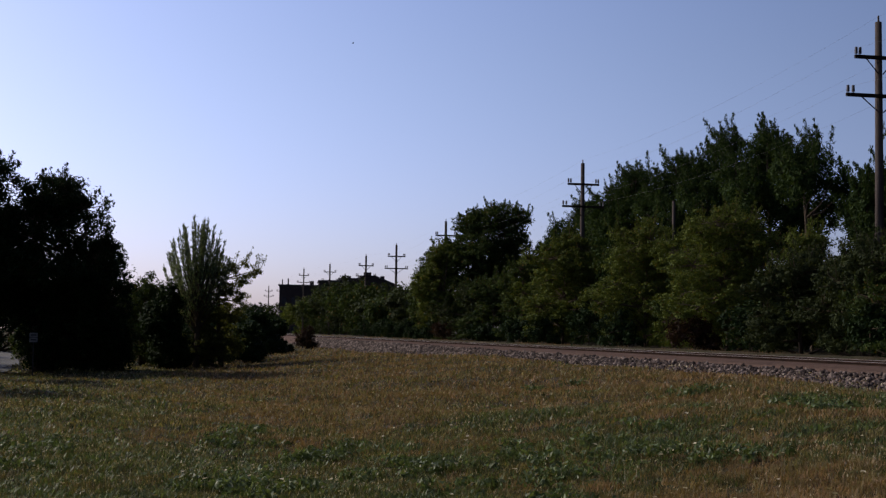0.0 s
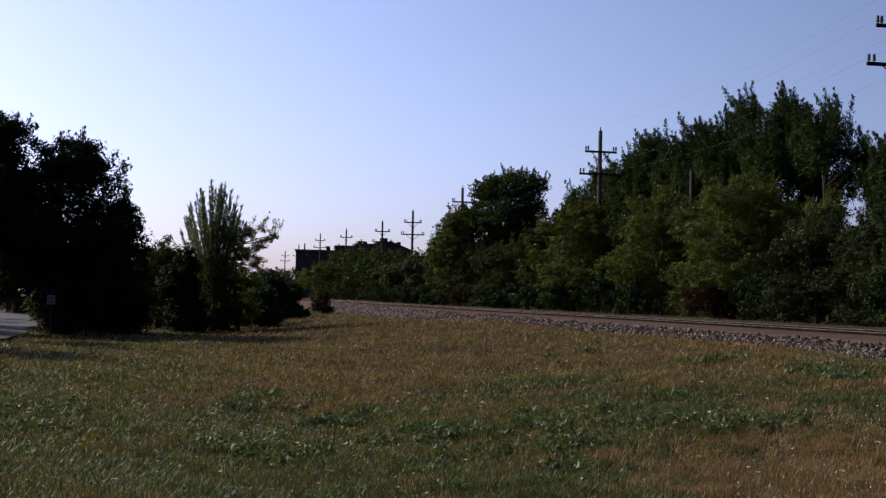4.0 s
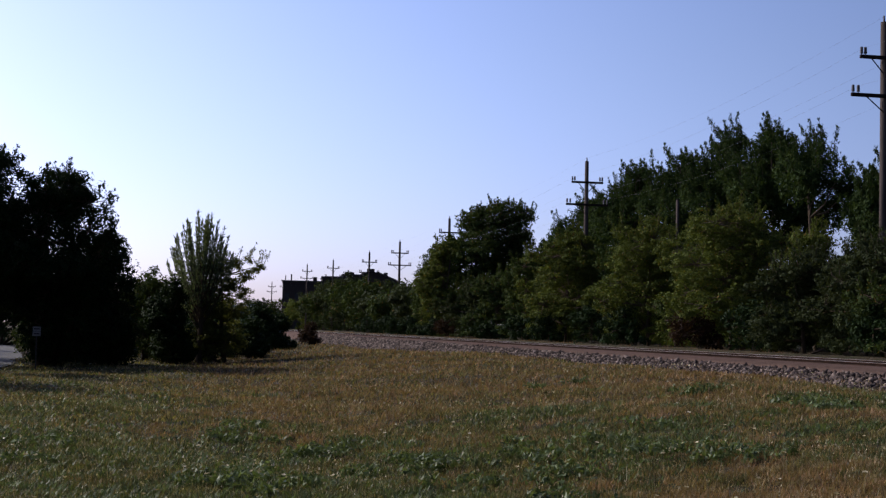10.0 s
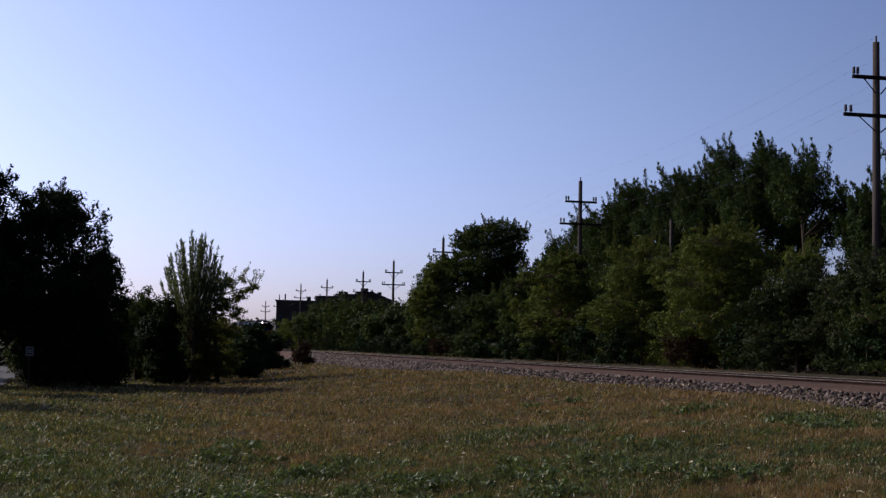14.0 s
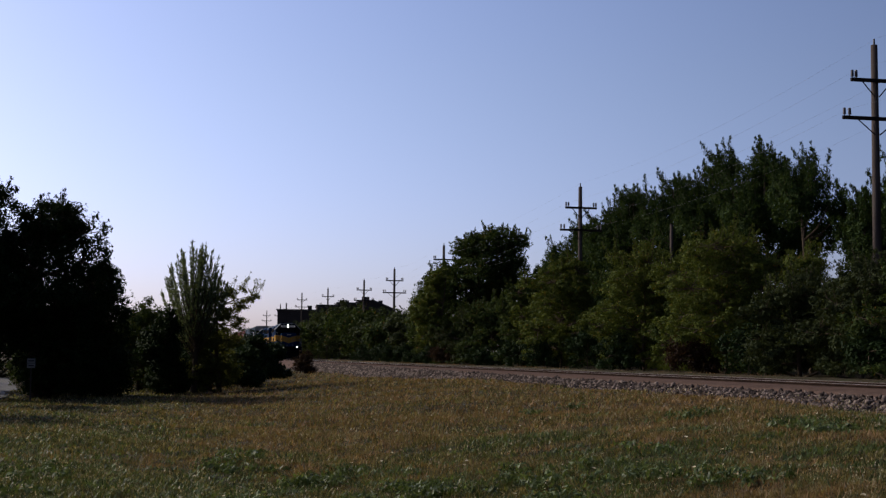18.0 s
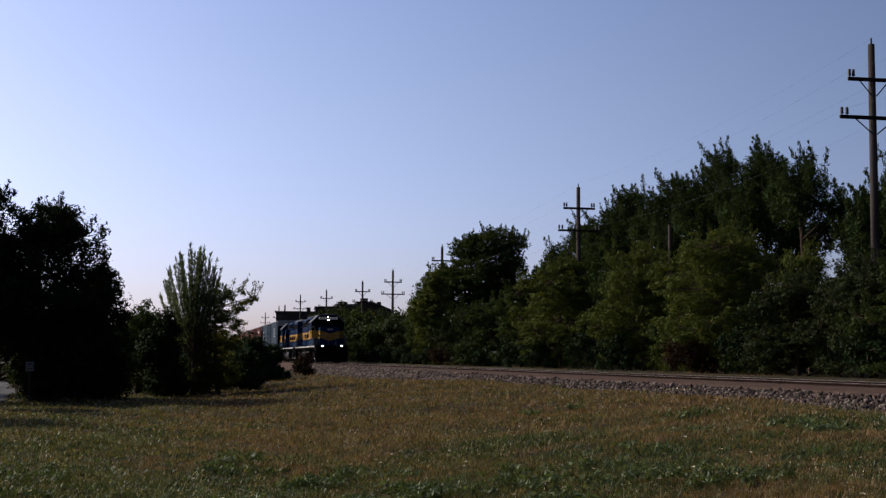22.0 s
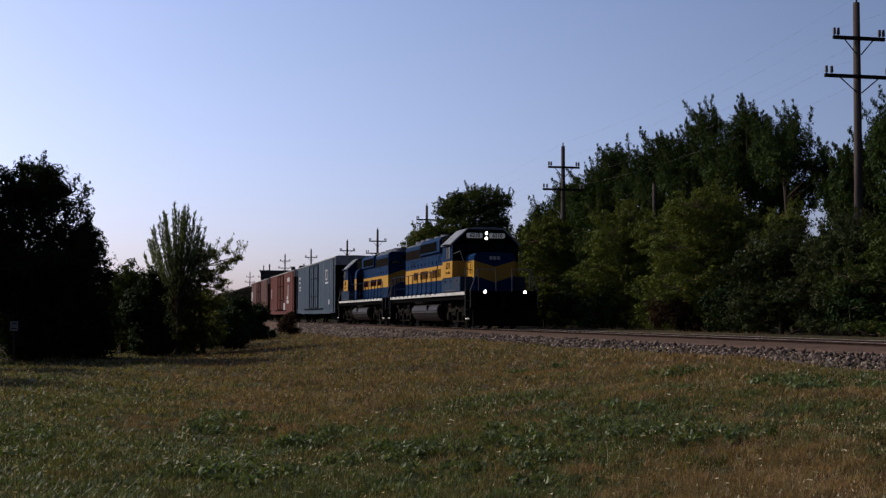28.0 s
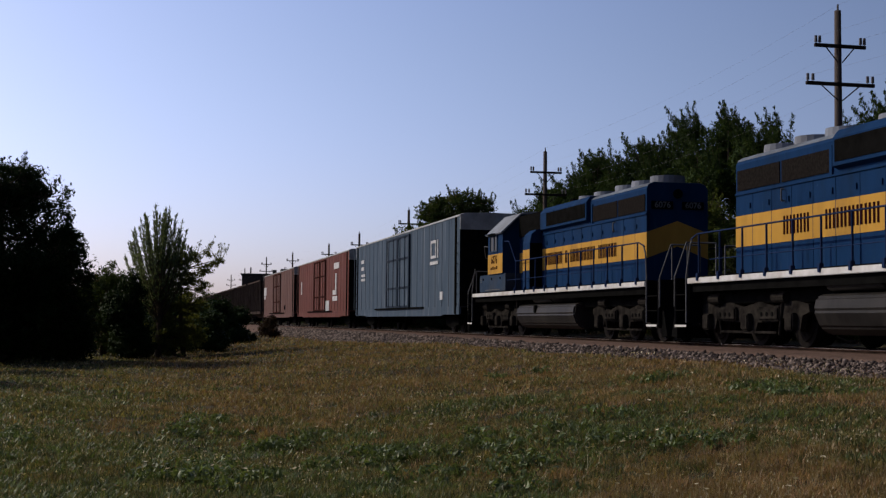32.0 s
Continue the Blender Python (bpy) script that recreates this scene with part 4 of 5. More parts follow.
def small_sign(x, y):
    sign = tagged(new("trail_sign"), "small pale two-plate sign on a thin post at the field's edge", "sign")
    sign.location = (x, y, float(ground_z(x, y)))
    bm = bmesh.new()
    tube(bm, (0, 0, -0.2), (0, 0, 1.45), 0.022, None, 6)
    part("post", bm, M_SIGNPOST, sign)
    for z in (1.37, 1.21):
        bm = bmesh.new()
        box(bm, -0.13, 0.13, -0.035, -0.022, z - 0.075, z + 0.075, 0.004)
        plate = part("plate", bm, M_SIGNWHITE, sign)
        bm = bmesh.new()
        box(bm, -0.09, 0.09, -0.039, -0.035, z - 0.02, z + 0.02)
        part("writing_bar", bm, M_SIGNPOST, plate)
    return sign


def build_path():
    """A paved path that runs in under the trees."""
    bm = bmesh.new()
    mid = [(-11.5, 18.0), (-8.6, 28.0), (-7.6, 36.0), (-7.1, 42.0), (-7.2, 50.0), (-7.7, 58.0), (-8.6, 66.0), (-9.8, 75.0), (-11.2, 86.0)]
    rows = []
    for i, (x, y) in enumerate(mid):
        x0, y0 = mid[max(0, i - 1)]
        x1, y1 = mid[min(len(mid) - 1, i + 1)]
        n = Vector((-(y1 - y0), x1 - x0)).normalized() * 1.35
        rows.append([bm.verts.new((x + s * n.x, y + s * n.y, float(ground_z(x + s * n.x, y + s * n.y)) + 0.05)) for s in (-1, -0.33, 0.33, 1)])
    for a, b in zip(rows[:-1], rows[1:]):
        for k in range(3):
            bm.faces.new((a[k], a[k + 1], b[k + 1], b[k]))
    bmesh.ops.recalc_face_normals(bm, faces=bm.faces)
    ext = bmesh.ops.extrude_face_region(bm, geom=list(bm.faces))
    bmesh.ops.translate(bm, verts=[v for v in ext["geom"] if isinstance(v, bmesh.types.BMVert)], vec=(0, 0, -0.12))
    bmesh.ops.recalc_face_normals(bm, faces=bm.faces)
    tagged(new("path", finish("path", bm, M_PATH)), "worn dark grey paved path under the trees", "path", kind="structure")


def far_building():
    """Dark brick block with stepped flat roofs beyond the trees."""
    b = tagged(new("apartment_building"), "distant dark brick building with stepped flat roofs and chimneys", "building")
    b.location = (0, 300, 0)
    b.rotation_euler = (0, 0, radians(-5))
    wings = [(22.3, 31.0, 11.9), (31.0, 35.5, 13.0), (35.5, 40.2, 13.6), (40.2, 43.4, 14.2), (48.4, 53.0, 11.2)]
    for x0, x1, h in wings:
        bm = bmesh.new()
        box(bm, x0, x1, 0, 14, 0, h - 0.3)
        wall = part("wall", bm, M_BRICK, b)
        bm = bmesh.new()
        box(bm, x0 - 0.2, x1 + 0.2, -0.2, 14.2, h - 0.3, h, 0.05)
        part("parapet", bm, M_SLATE, b)
        n = max(2, int((x1 - x0) / 2.0))
        for k in range(n):
            for z in (1.2, 4.4, 7.6):
                bm = bmesh.new()
                xx = x0 + (k + 0.5) * (x1 - x0) / n
                box(bm, xx - 0.5, xx + 0.5, -0.06, 0.02, z, z + 1.5)
                part("window", bm, M_FARGLASS, wall)
    bm = bmesh.new()
    prism(bm, [(43.4, 0.0), (48.4, 0.0), (48.4, 12.0), (43.4, 14.0)], "y", 0, 14)
    part("wall", bm, M_BRICK, b)
    bm = bmesh.new()
    prism(bm, [(43.2, 14.1), (48.6, 11.95), (48.6, 12.2), (43.2, 14.4)], "y", -0.3, 14.3)
    part("sloping_roof", bm, M_SLATE, b)
    for x, z0, z1 in ((29.5, 11.9, 12.9), (36.6, 13.5, 14.3), (37.8, 13.5, 14.2), (41.6, 14.1, 15.1), (42.4, 14.1, 15.1), (45.4, 13.0, 14.3), (24.2, 11.8, 13.4)):
        bm = bmesh.new()
        box(bm, x - 0.45 + 0.3 * (z1 - z0 > 1.5), x + 0.45 - 0.3 * (z1 - z0 > 1.5), 4, 5, z0, z1)
        part("chimney", bm, M_BRICK, b)


def bank_grass():
    """Pale dry grass along the far shoulder of the track."""
    n = 16000
    y = 20 + 150 * rng.random(n) ** 1.4
    x = 17.0 + 1.4 * rng.random(n)
    keep = np.sin(y * 0.31) + 0.7 * np.sin(y * 0.83 + 1) + 0.6 * rng.random(n) > 0.1
    x, y = x[keep], y[keep]
    v, f = blades(x, y, 0.05 + 0.1 * rng.random(len(x)), 0.006 + 0.0004 * y, 0.2 + 0.6 * rng.random(len(x)), z=np.interp(x, [16.4, 17.5, 18.4], [0.98, 0.85, 1.1]))
    tagged(new("bank_straw", mesh_from("bank_straw", v, f, M_SEED)), "pale dry grass on the far shoulder of the track", "grass", kind="stuff")


def small_bird():
    bird = tagged(new("bird"), "tiny dark bird crossing the sky", "bird")
    bm = bmesh.new()
    tube(bm, (0, -0.05, 0), (0, 0.02, 0), 0.012, 0.022, 8)
    tube(bm, (0, 0.02, 0), (0, 0.06, 0.005), 0.022, 0.006, 8)
    part("body", bm, M_INSUL, bird, smooth=True)
    for s in (-1, 1):
        bm = bmesh.new()
        box(bm, min(s * 0.015, s * 0.10), max(s * 0.015, s * 0.10), -0.025, 0.025, 0.0, 0.006, 0.002, Matrix.Rotation(radians(-s * 20), 4, "Y"))
        part("wing", bm, M_INSUL, bird)
    return bird


bank_grass()
BIRD = small_bird()
BIRD.scale = (0.6, 0.6, 0.6)
small_sign(-4.6, 46.0)
build_path()
far_building()


# ---- the train ----
M_BLUE = surface("railway_blue_paint", (0.007, 0.027, 0.076), (0.0055, 0.021, 0.060), 2.5, dirt=(0.008, 0.016, 0.030), dirt_scale=0.7, rough=0.5, stretch=(1, 1, 0.35), dirt_lo=0.55, dirt_hi=0.85, spec=0.004, scuff=(0.022, 0.048, 0.095))
M_YELLOW = surface("railway_yellow_paint", (0.40, 0.220, 0.045), (0.33, 0.180, 0.038), 2.0, dirt=(0.17, 0.10, 0.040), dirt_scale=0.9, rough=0.5, stretch=(1, 1, 0.3), dirt_lo=0.58, dirt_hi=0.9, spec=0.006)
M_SILL = surface("white_sill_paint", (0.52, 0.52, 0.52), (0.41, 0.40, 0.39), 3.0, dirt=(0.30, 0.26, 0.23), dirt_scale=1.2, rough=0.85, spec=0.0)
M_GREYBLUE = surface("faded_blue_grey_paint", (0.032, 0.050, 0.082), (0.024, 0.038, 0.064), 2.0, dirt=(0.05, 0.05, 0.052), rough=0.85, spec=0.0)
M_ROOFGREY = surface("pale_cab_roof_paint", (0.20, 0.215, 0.25), (0.15, 0.165, 0.19), 2.0, dirt=(0.10, 0.10, 0.11), rough=0.85, spec=0.0)
# blue paint paled: the sky's reflection on the hood roof, put into colour
M_SKYSHEEN = surface("sky_sheen_roof_paint", (0.13, 0.15, 0.18), (0.09, 0.105, 0.13), 2.0, dirt=(0.07, 0.075, 0.085), rough=0.85, spec=0.0)
# grime of the running gear; also the painted shade on end faces
M_GRIME_SHADE = surface("black_grime_shade", (0.007, 0.007, 0.007), (0.004, 0.004, 0.004), 4.0, rough=0.9, spec=0.0)
M_TRUCK = surface("dusty_grey_truck_iron", (0.028, 0.025, 0.022), (0.008, 0.007, 0.007), 4.0, dirt=(0.004, 0.004, 0.004), dirt_scale=1.8, rough=0.8, bump=0.3, spec=0.0)
M_TANK = surface("dusty_black_tank", (0.018, 0.017, 0.016), (0.009, 0.008, 0.008), 2.0, dirt=(0.030, 0.027, 0.025), dirt_scale=1.1, rough=0.5, stretch=(1, 1, 0.4), spec=0.05)
M_GRILLE = surface("brown_radiator_screen", (0.016, 0.014, 0.013), (0.008, 0.007, 0.007), 14.0, rough=0.8, bump=0.5, bump_scale=40, spec=0.0)
M_STEEL = surface("wheel_steel", (0.012, 0.010, 0.009), (0.007, 0.006, 0.006), 5.0, rough=0.6, metal=0.3, spec=0.0)
M_PIPE = surface("pale_handrail_paint", (0.12, 0.122, 0.128), (0.075, 0.076, 0.08), 6.0, rough=0.85, spec=0.0)
M_RAILBLUE = surface("dark_blue_handrail_paint", (0.016, 0.028, 0.07), rough=0.85, spec=0.0)
M_LETTER = surface("dark_red_lettering", (0.022, 0.006, 0.005), rough=0.85, spec=0.0)
M_WHITE = surface("white_lettering", (0.46, 0.46, 0.47), (0.30, 0.30, 0.31), 5.0, rough=0.85, spec=0.0)
M_BOARD = lit_board("lit_number_board", (0.75, 0.75, 0.78), 0.06)
M_BLACKPAINT = surface("black_paint", (0.004, 0.004, 0.005), rough=0.8, spec=0.0)
M_LAMP = glow("headlight_glow", (1.0, 0.97, 0.92), 45.0)
M_CARBLUE = surface("weathered_grey_blue_boxcar_paint", (0.050, 0.072, 0.100), (0.038, 0.056, 0.080), 1.2, dirt=(0.085, 0.100, 0.122), dirt_scale=0.8, rough=0.6, stretch=(1, 3, 0.15), dirt_lo=0.5, dirt_hi=0.8, spec=0.008, scuff=(0.15, 0.17, 0.20))
M_CARDOOR = surface("dark_blue_door_paint", (0.014, 0.022, 0.036), (0.009, 0.015, 0.025), 1.5, dirt=(0.030, 0.038, 0.050), rough=0.6, stretch=(1, 2, 0.2), spec=0.008)
M_CARRED = surface("oxide_red_boxcar_paint", (0.112, 0.042, 0.036), (0.086, 0.033, 0.029), 1.2, dirt=(0.072, 0.040, 0.035), dirt_scale=0.8, rough=0.6, stretch=(1, 3, 0.15), spec=0.008, scuff=(0.19, 0.10, 0.09))
M_CARBROWN = surface("faded_brown_boxcar_paint", (0.108, 0.060, 0.053), (0.082, 0.046, 0.041), 1.2, dirt=(0.08, 0.048, 0.043), dirt_scale=0.8, rough=0.6, stretch=(1, 3, 0.15), spec=0.008, scuff=(0.17, 0.12, 0.11))
M_REDDOOR = surface("dark_oxide_door_paint", (0.036, 0.013, 0.011), (0.024, 0.009, 0.008), 1.5, dirt=(0.05, 0.03, 0.028), rough=0.6, spec=0.0)
M_ZINC = surface("bare_galvanised_panel", (0.36, 0.37, 0.38), (0.26, 0.27, 0.28), 2.0, dirt=(0.18, 0.17, 0.17), rough=0.85, spec=0.0)
M_HOPPER = surface("sooty_brown_hopper_paint", (0.055, 0.042, 0.038), (0.035, 0.028, 0.026), 1.5, dirt=(0.075, 0.06, 0.052), rough=0.7, spec=0.0)




def glass_material():
    m, nt, out = nodes_of("cab_glass")
    b = put(nt, "ShaderNodeBsdfPrincipled", Roughness=0.05)
    b.inputs["Base Color"].default_value = (0.006, 0.008, 0.010, 1)
    b.inputs["Specular IOR Level"].default_value = 0.02
    nt.links.new(b.outputs[0], out.inputs[0])
    return m


M_GLASS = glass_material()


def made(fn, *args, **kw):
    bm = bmesh.new()
    fn(bm, *args, **kw)
    return bm


def text_part(name, words, height, m, material, parent, label=""):
    """Letters of the built-in font, as a mesh in the plane that m gives."""
    cu = bpy.data.curves.new(name, "FONT")
    cu.body, cu.size, cu.align_x, cu.align_y, cu.extrude = words, height * 1.38, "CENTER", "CENTER", 0.004
    cu.offset = 0.03 * height
    ob = bpy.data.objects.new(name, cu)
    me = bpy.data.meshes.new_from_object(ob)
    bpy.data.objects.remove(ob)
    bpy.data.curves.remove(cu)
    me.transform(m)
    me.materials.append(material)
    return part(name, me, material, parent, label)


WHEELS = []     # wheelset, radius: keyed in motions()


def wheelset(parent, y, r, half=0.72):
    """Two wheels on one axle, turning round the axle."""
    bm = bmesh.new()
    tube(bm, (-half - 0.25, 0, 0), (half + 0.25, 0, 0), 0.08, None, 10)
    for s in (-1, 1):
        tube(bm, (s * (half - 0.0), 0, 0), (s * (half + 0.1), 0, 0), r, r, 28)
        tube(bm, (s * (half - 0.04), 0, 0), (s * (half - 0.0), 0, 0), r + 0.025, r + 0.025, 28)
        tube(bm, (s * (half + 0.1), 0, 0), (s * (half + 0.13), 0, 0), r * 0.78, r * 0.74, 24)
        tube(bm, (s * (half + 0.1), 0, 0), (s * (half + 0.2), 0, 0), 0.15, 0.13, 12)
    ob = part("wheelset", bm, M_STEEL, parent, "dirty steel wheels on their axle")
    WHEELS.append((ob, y, r))
    return ob


def loco_truck(loco, yc):
    """Three-axle truck: cast side frames with pedestals, springs, brake cylinders, three wheelsets."""
    bm = bmesh.new()
    box(bm, -0.55, 0.55, yc - 2.3, yc + 2.3, 0.55, 0.8)
    truck = part("truck", bm, M_GRIME_SHADE, loco, "three-axle truck with dusty grey side frames")
    for s in (-1, 1):
        bm = bmesh.new()
        out = [(-2.75, 0.74), (-2.7, 0.9), (-2.05, 1.0), (-1.2, 0.86), (-0.55, 0.98), (0.3, 0.86), (0.95, 0.98), (1.75, 0.9), (2.2, 0.98), (2.7, 0.88), (2.75, 0.72),
               (2.45, 0.66), (2.35, 0.36), (1.8, 0.36), (1.68, 0.62), (1.25, 0.52), (0.4, 0.52), (0.3, 0.3), (-0.3, 0.3), (-0.42, 0.52), (-1.25, 0.52), (-1.68, 0.62), (-1.8, 0.36), (-2.35, 0.36), (-2.45, 0.66)]
        prism(bm, [(yc + p, q) for p, q in out], "x", s * 0.98, s * 1.1)
        part("side_frame", bm, M_TRUCK, truck)
        for k in (-2.07, 0.0, 2.07):
            part("axle_box", made(box, min(s * 1.08, s * 1.24), max(s * 1.08, s * 1.24), yc + k - 0.17, yc + k + 0.17, 0.34, 0.72, 0.03), M_TRUCK, truck)
        for k in (-1.05, 1.05):
            part("spring_plank", made(box, min(s * 1.08, s * 1.2), max(s * 1.08, s * 1.2), yc + k - 0.5, yc + k + 0.5, 0.56, 0.86, 0.04), M_TRUCK, truck)
            for j in (-0.25, 0.0, 0.25):
                part("bolt", made(tube, (s * 1.19, yc + k + j, 0.7), (s * 1.215, yc + k + j, 0.7), 0.05, None, 8), M_GRIME_SHADE, truck)
        for k in (-1.6, 1.6):
            part("brake_cylinder", made(tube, (s * 1.13, yc + k - 0.28, 1.06), (s * 1.13, yc + k + 0.28, 1.06), 0.13, None, 12), M_TRUCK, truck)
            part("brake_rod", made(tube, (s * 1.13, yc + k - 0.05, 1.0), (s * 1.1, yc + k * 0.9, 0.25), 0.03, None, 6), M_TRUCK, truck)
        part("sand_pipe", made(path_tube, [(s * 1.12, yc + 2.62, 0.95), (s * 1.12, yc + 2.66, 0.5), (s * 0.9, yc + 2.6, 0.2)], 0.025), M_TRUCK, truck)
        part("equaliser_bar", made(box, min(s * 1.1, s * 1.16), max(s * 1.1, s * 1.16), yc - 1.4, yc + 1.4, 0.27, 0.33, 0.01), M_TRUCK, truck)
    for k in (-2.07, 0.0, 2.07):
        wheelset(truck, yc + k, 0.51)


def stripe_letters(parent, s, words, y0, y1, z0, z1):
    """Plain pairs of upright bars in place of the railway's name."""
    pitch = (y1 - y0) / len(words)
    bm = bmesh.new()
    for c in (-0.24 * pitch, 0.24 * pitch):
        box(bm, -0.004, 0.004, c - 0.036, c + 0.036, 0, z1 - z0)
    me = finish("name_bar", bm, M_LETTER)
    for i, c in enumerate(words):
        if c != " ":
            ob = part("name_bar", me, M_LETTER, parent)
            ob.location = (s * 0.912, y0 + pitch * (i + 0.5), z0)


def locomotive(number, words, front_rails):
    """Six-axle road switcher, nose towards -y, origin on the rails under its middle."""
    loco = tagged(new("locomotive"), "blue six-axle diesel locomotive with a yellow stripe and white sill", "locomotive", "locomotives of the train")
    part("underframe", made(box, -1.1, 1.1, -9.9, 9.9, 0.95, 1.45, 0.02), M_GRIME_SHADE, loco)
    part("walkway", made(box, -1.5, 1.5, -9.15, 9.15, 1.565, 1.605), M_GRIME_SHADE, loco)
    for s in (-1, 1):
        part("side_sill", made(box, min(s * 1.44, s * 1.52), max(s * 1.44, s * 1.52), -9.1, 9.1, 1.44, 1.575, 0.01), M_SILL, loco, "white painted side sill")
        part("sill_web", made(box, min(s * 1.3, s * 1.42), max(s * 1.3, s * 1.42), -9.0, 9.0, 1.24, 1.5), M_GRIME_SHADE, loco)
    # long hood with rounded shoulders
    bm = bmesh.new()
    prism(bm, [(-0.9, 1.6), (0.9, 1.6), (0.9, 4.18), (0.84, 4.29), (0.70, 4.36), (-0.70, 4.36), (-0.84, 4.29), (-0.9, 4.18)], "y", -4.6, 7.7)
    hood = part("long_hood", bm, M_BLUE, loco)
    # thin shell over the roof and shoulders that carries the painted sky sheen
    bm = bmesh.new()
    prism(bm, [(-0.868, 4.252), (-0.846, 4.297), (-0.703, 4.369), (0.703, 4.369), (0.846, 4.297), (0.868, 4.252), (0.855, 4.25), (0.835, 4.285), (0.70, 4.355), (-0.70, 4.355), (-0.835, 4.285), (-0.855, 4.25)], "y", -4.6, 7.69)
    part("hood_roof", bm, M_SKYSHEEN, loco, "hood roof in pale colour that imitates the sky's sheen")
    for s in (-1, 1):
        lo, hi = min(s * 0.9, s * 0.906), max(s * 0.9, s * 0.906)
        stripe = part("yellow_stripe", made(box, lo, hi, -4.6, 7.705, 2.26, 2.98), M_YELLOW, loco, "yellow stripe along the hood")
        stripe_letters(stripe, s, words if s < 0 else words[::-1], -1.5, 5.4, 2.42, 2.82)
        # access doors: seams and latches
        for i in range(13):
            y = -4.2 + i * 0.92
            part("door_seam", made(box, min(s * 0.9, s * 0.909), max(s * 0.9, s * 0.909), y - 0.007, y + 0.007, 1.66, 3.46), M_BLUE, hood)
            part("door_latch", made(box, min(s * 0.9, s * 0.93), max(s * 0.9, s * 0.93), y + 0.1, y + 0.14, 3.12, 3.24), M_BLUE, hood)
        part("hood_ledge", made(box, min(s * 0.9, s * 0.93), max(s * 0.9, s * 0.93), -4.6, 7.7, 3.46, 3.5), M_BLUE, hood)
        for y0, y1 in ((3.36, 5.42), (5.52, 7.6)):
            part("radiator_screen", made(box, min(s * 0.86, s * 0.92), max(s * 0.86, s * 0.92), y0, y1, 3.56, 4.03), M_GRILLE, loco, "brown dusty radiator screen")
        part("screen_post", made(box, min(s * 0.88, s * 0.94), max(s * 0.88, s * 0.94), 3.24, 3.34, 3.5, 4.1), M_BLUE, loco)
        # dynamic brake housing and filter screens
        bm = bmesh.new()
        prism(bm, [(s * 0.88, 3.56), (s * 1.03, 3.64), (s * 1.03, 4.2), (s * 0.9, 4.37), (s * 0.6, 4.41), (s * 0.6, 3.56)], "y", -1.7, 3.05)
        part("brake_housing", bm, M_BLUE, loco)
        part("brake_grille", made(box, min(s * 1.02, s * 1.045), max(s * 1.02, s * 1.045), -1.0, 2.95, 3.72, 4.16), M_GRIME_SHADE, loco, "black dynamic brake grille")
        part("filter_screen", made(box, min(s * 0.86, s * 0.945), max(s * 0.86, s * 0.945), -4.55, -1.8, 3.56, 4.31), M_GRIME_SHADE, loco, "black air filter screen")
        part("marker_lamp", made(tube, (s * 0.9, -2.6, 3.55), (s * 0.95, -2.6, 3.55), 0.05, None, 8), M_WHITE, loco)
        part("grab_iron", made(path_tube, [(s * 0.92, 5.3, 3.15), (s * 0.99, 5.3, 3.15), (s * 0.99, 5.3, 3.4), (s * 0.92, 5.3, 3.4)], 0.018), M_PIPE, hood)
    for y in (7.0, 5.55, 4.2):
        part("radiator_fan", made(tube, (0, y, 4.34), (0, y, 4.60), 0.5, 0.48, 20), M_ROOFGREY, loco)
    for y in (2.2, 0.7):
        part("brake_fan", made(tube, (0, y, 4.36), (0, y, 4.60), 0.46, 0.44, 20), M_ROOFGREY, loco)
    part("exhaust_stack", made(box, -0.3, 0.3, -0.75, -0.35, 4.34, 4.62, 0.02), M_GRIME_SHADE, loco)
    part("horn", made(tube, (-0.35, -3.3, 4.62), (-0.35, -3.95, 4.66), 0.05, 0.1, 10), M_GRIME_SHADE, loco)
    part("horn_bracket", made(tube, (-0.35, -3.4, 4.34), (-0.35, -3.4, 4.64), 0.03, None, 6), M_GRIME_SHADE, loco)
    # rear end: yellow chevron, numbers, lamps
    bm = bmesh.new()
    prism(bm, [(-0.9, 2.26), (0, 2.6), (0.9, 2.26), (0.9, 2.98), (0, 3.3), (-0.9, 2.98)], "y", 7.7, 7.708)
    part("rear_chevron", bm, M_YELLOW, loco, "yellow chevron on the hood's end")
    for s in (-1, 1):
        bd = part("rear_number_board", made(box, s * 0.45 - 0.32, s * 0.45 + 0.32, 7.7, 7.74, 3.62, 3.84, 0.01), M_BLACKPAINT, loco)
        text_part("rear_number", number, 0.17, Matrix.Translation((s * 0.45, 7.745, 3.73)) @ Euler((radians(90), 0, radians(180))).to_matrix().to_4x4(), M_PIPE, bd)
    part("rear_headlight", made(tube, (0, 7.7, 4.05), (0, 7.78, 4.05), 0.13, None, 12), M_GRIME_SHADE, loco)
    # cab
    bm = bmesh.new()
    prism(bm, [(-1.52, 2.25), (1.52, 2.25), (1.52, 3.76), (0.82, 4.42), (-0.82, 4.42), (-1.52, 3.76)], "y", -6.73, -4.72)
    cab = part("cab", bm, M_BLUE, loco)
    bm = bmesh.new()
    prism(bm, [(-1.60, 3.70), (-1.56, 3.70), (-0.83, 4.415), (0.83, 4.415), (1.56, 3.70), (1.60, 3.70), (1.62, 3.74), (0.86, 4.45), (0.4, 4.52), (-0.4, 4.52), (-0.86, 4.45), (-1.62, 3.74)], "y", -6.80, -4.62)
    part("cab_roof", bm, M_ROOFGREY, loco, "pale sloping cab roof panels")
    for s in (-1, 1):
        lo, hi = min(s * 1.52, s * 1.526), max(s * 1.52, s * 1.526)
        panel = part("cab_panel", made(box, lo, hi, -6.736, -4.72, 2.26, 2.99), M_YELLOW, loco, "yellow cab side panel with the road number")
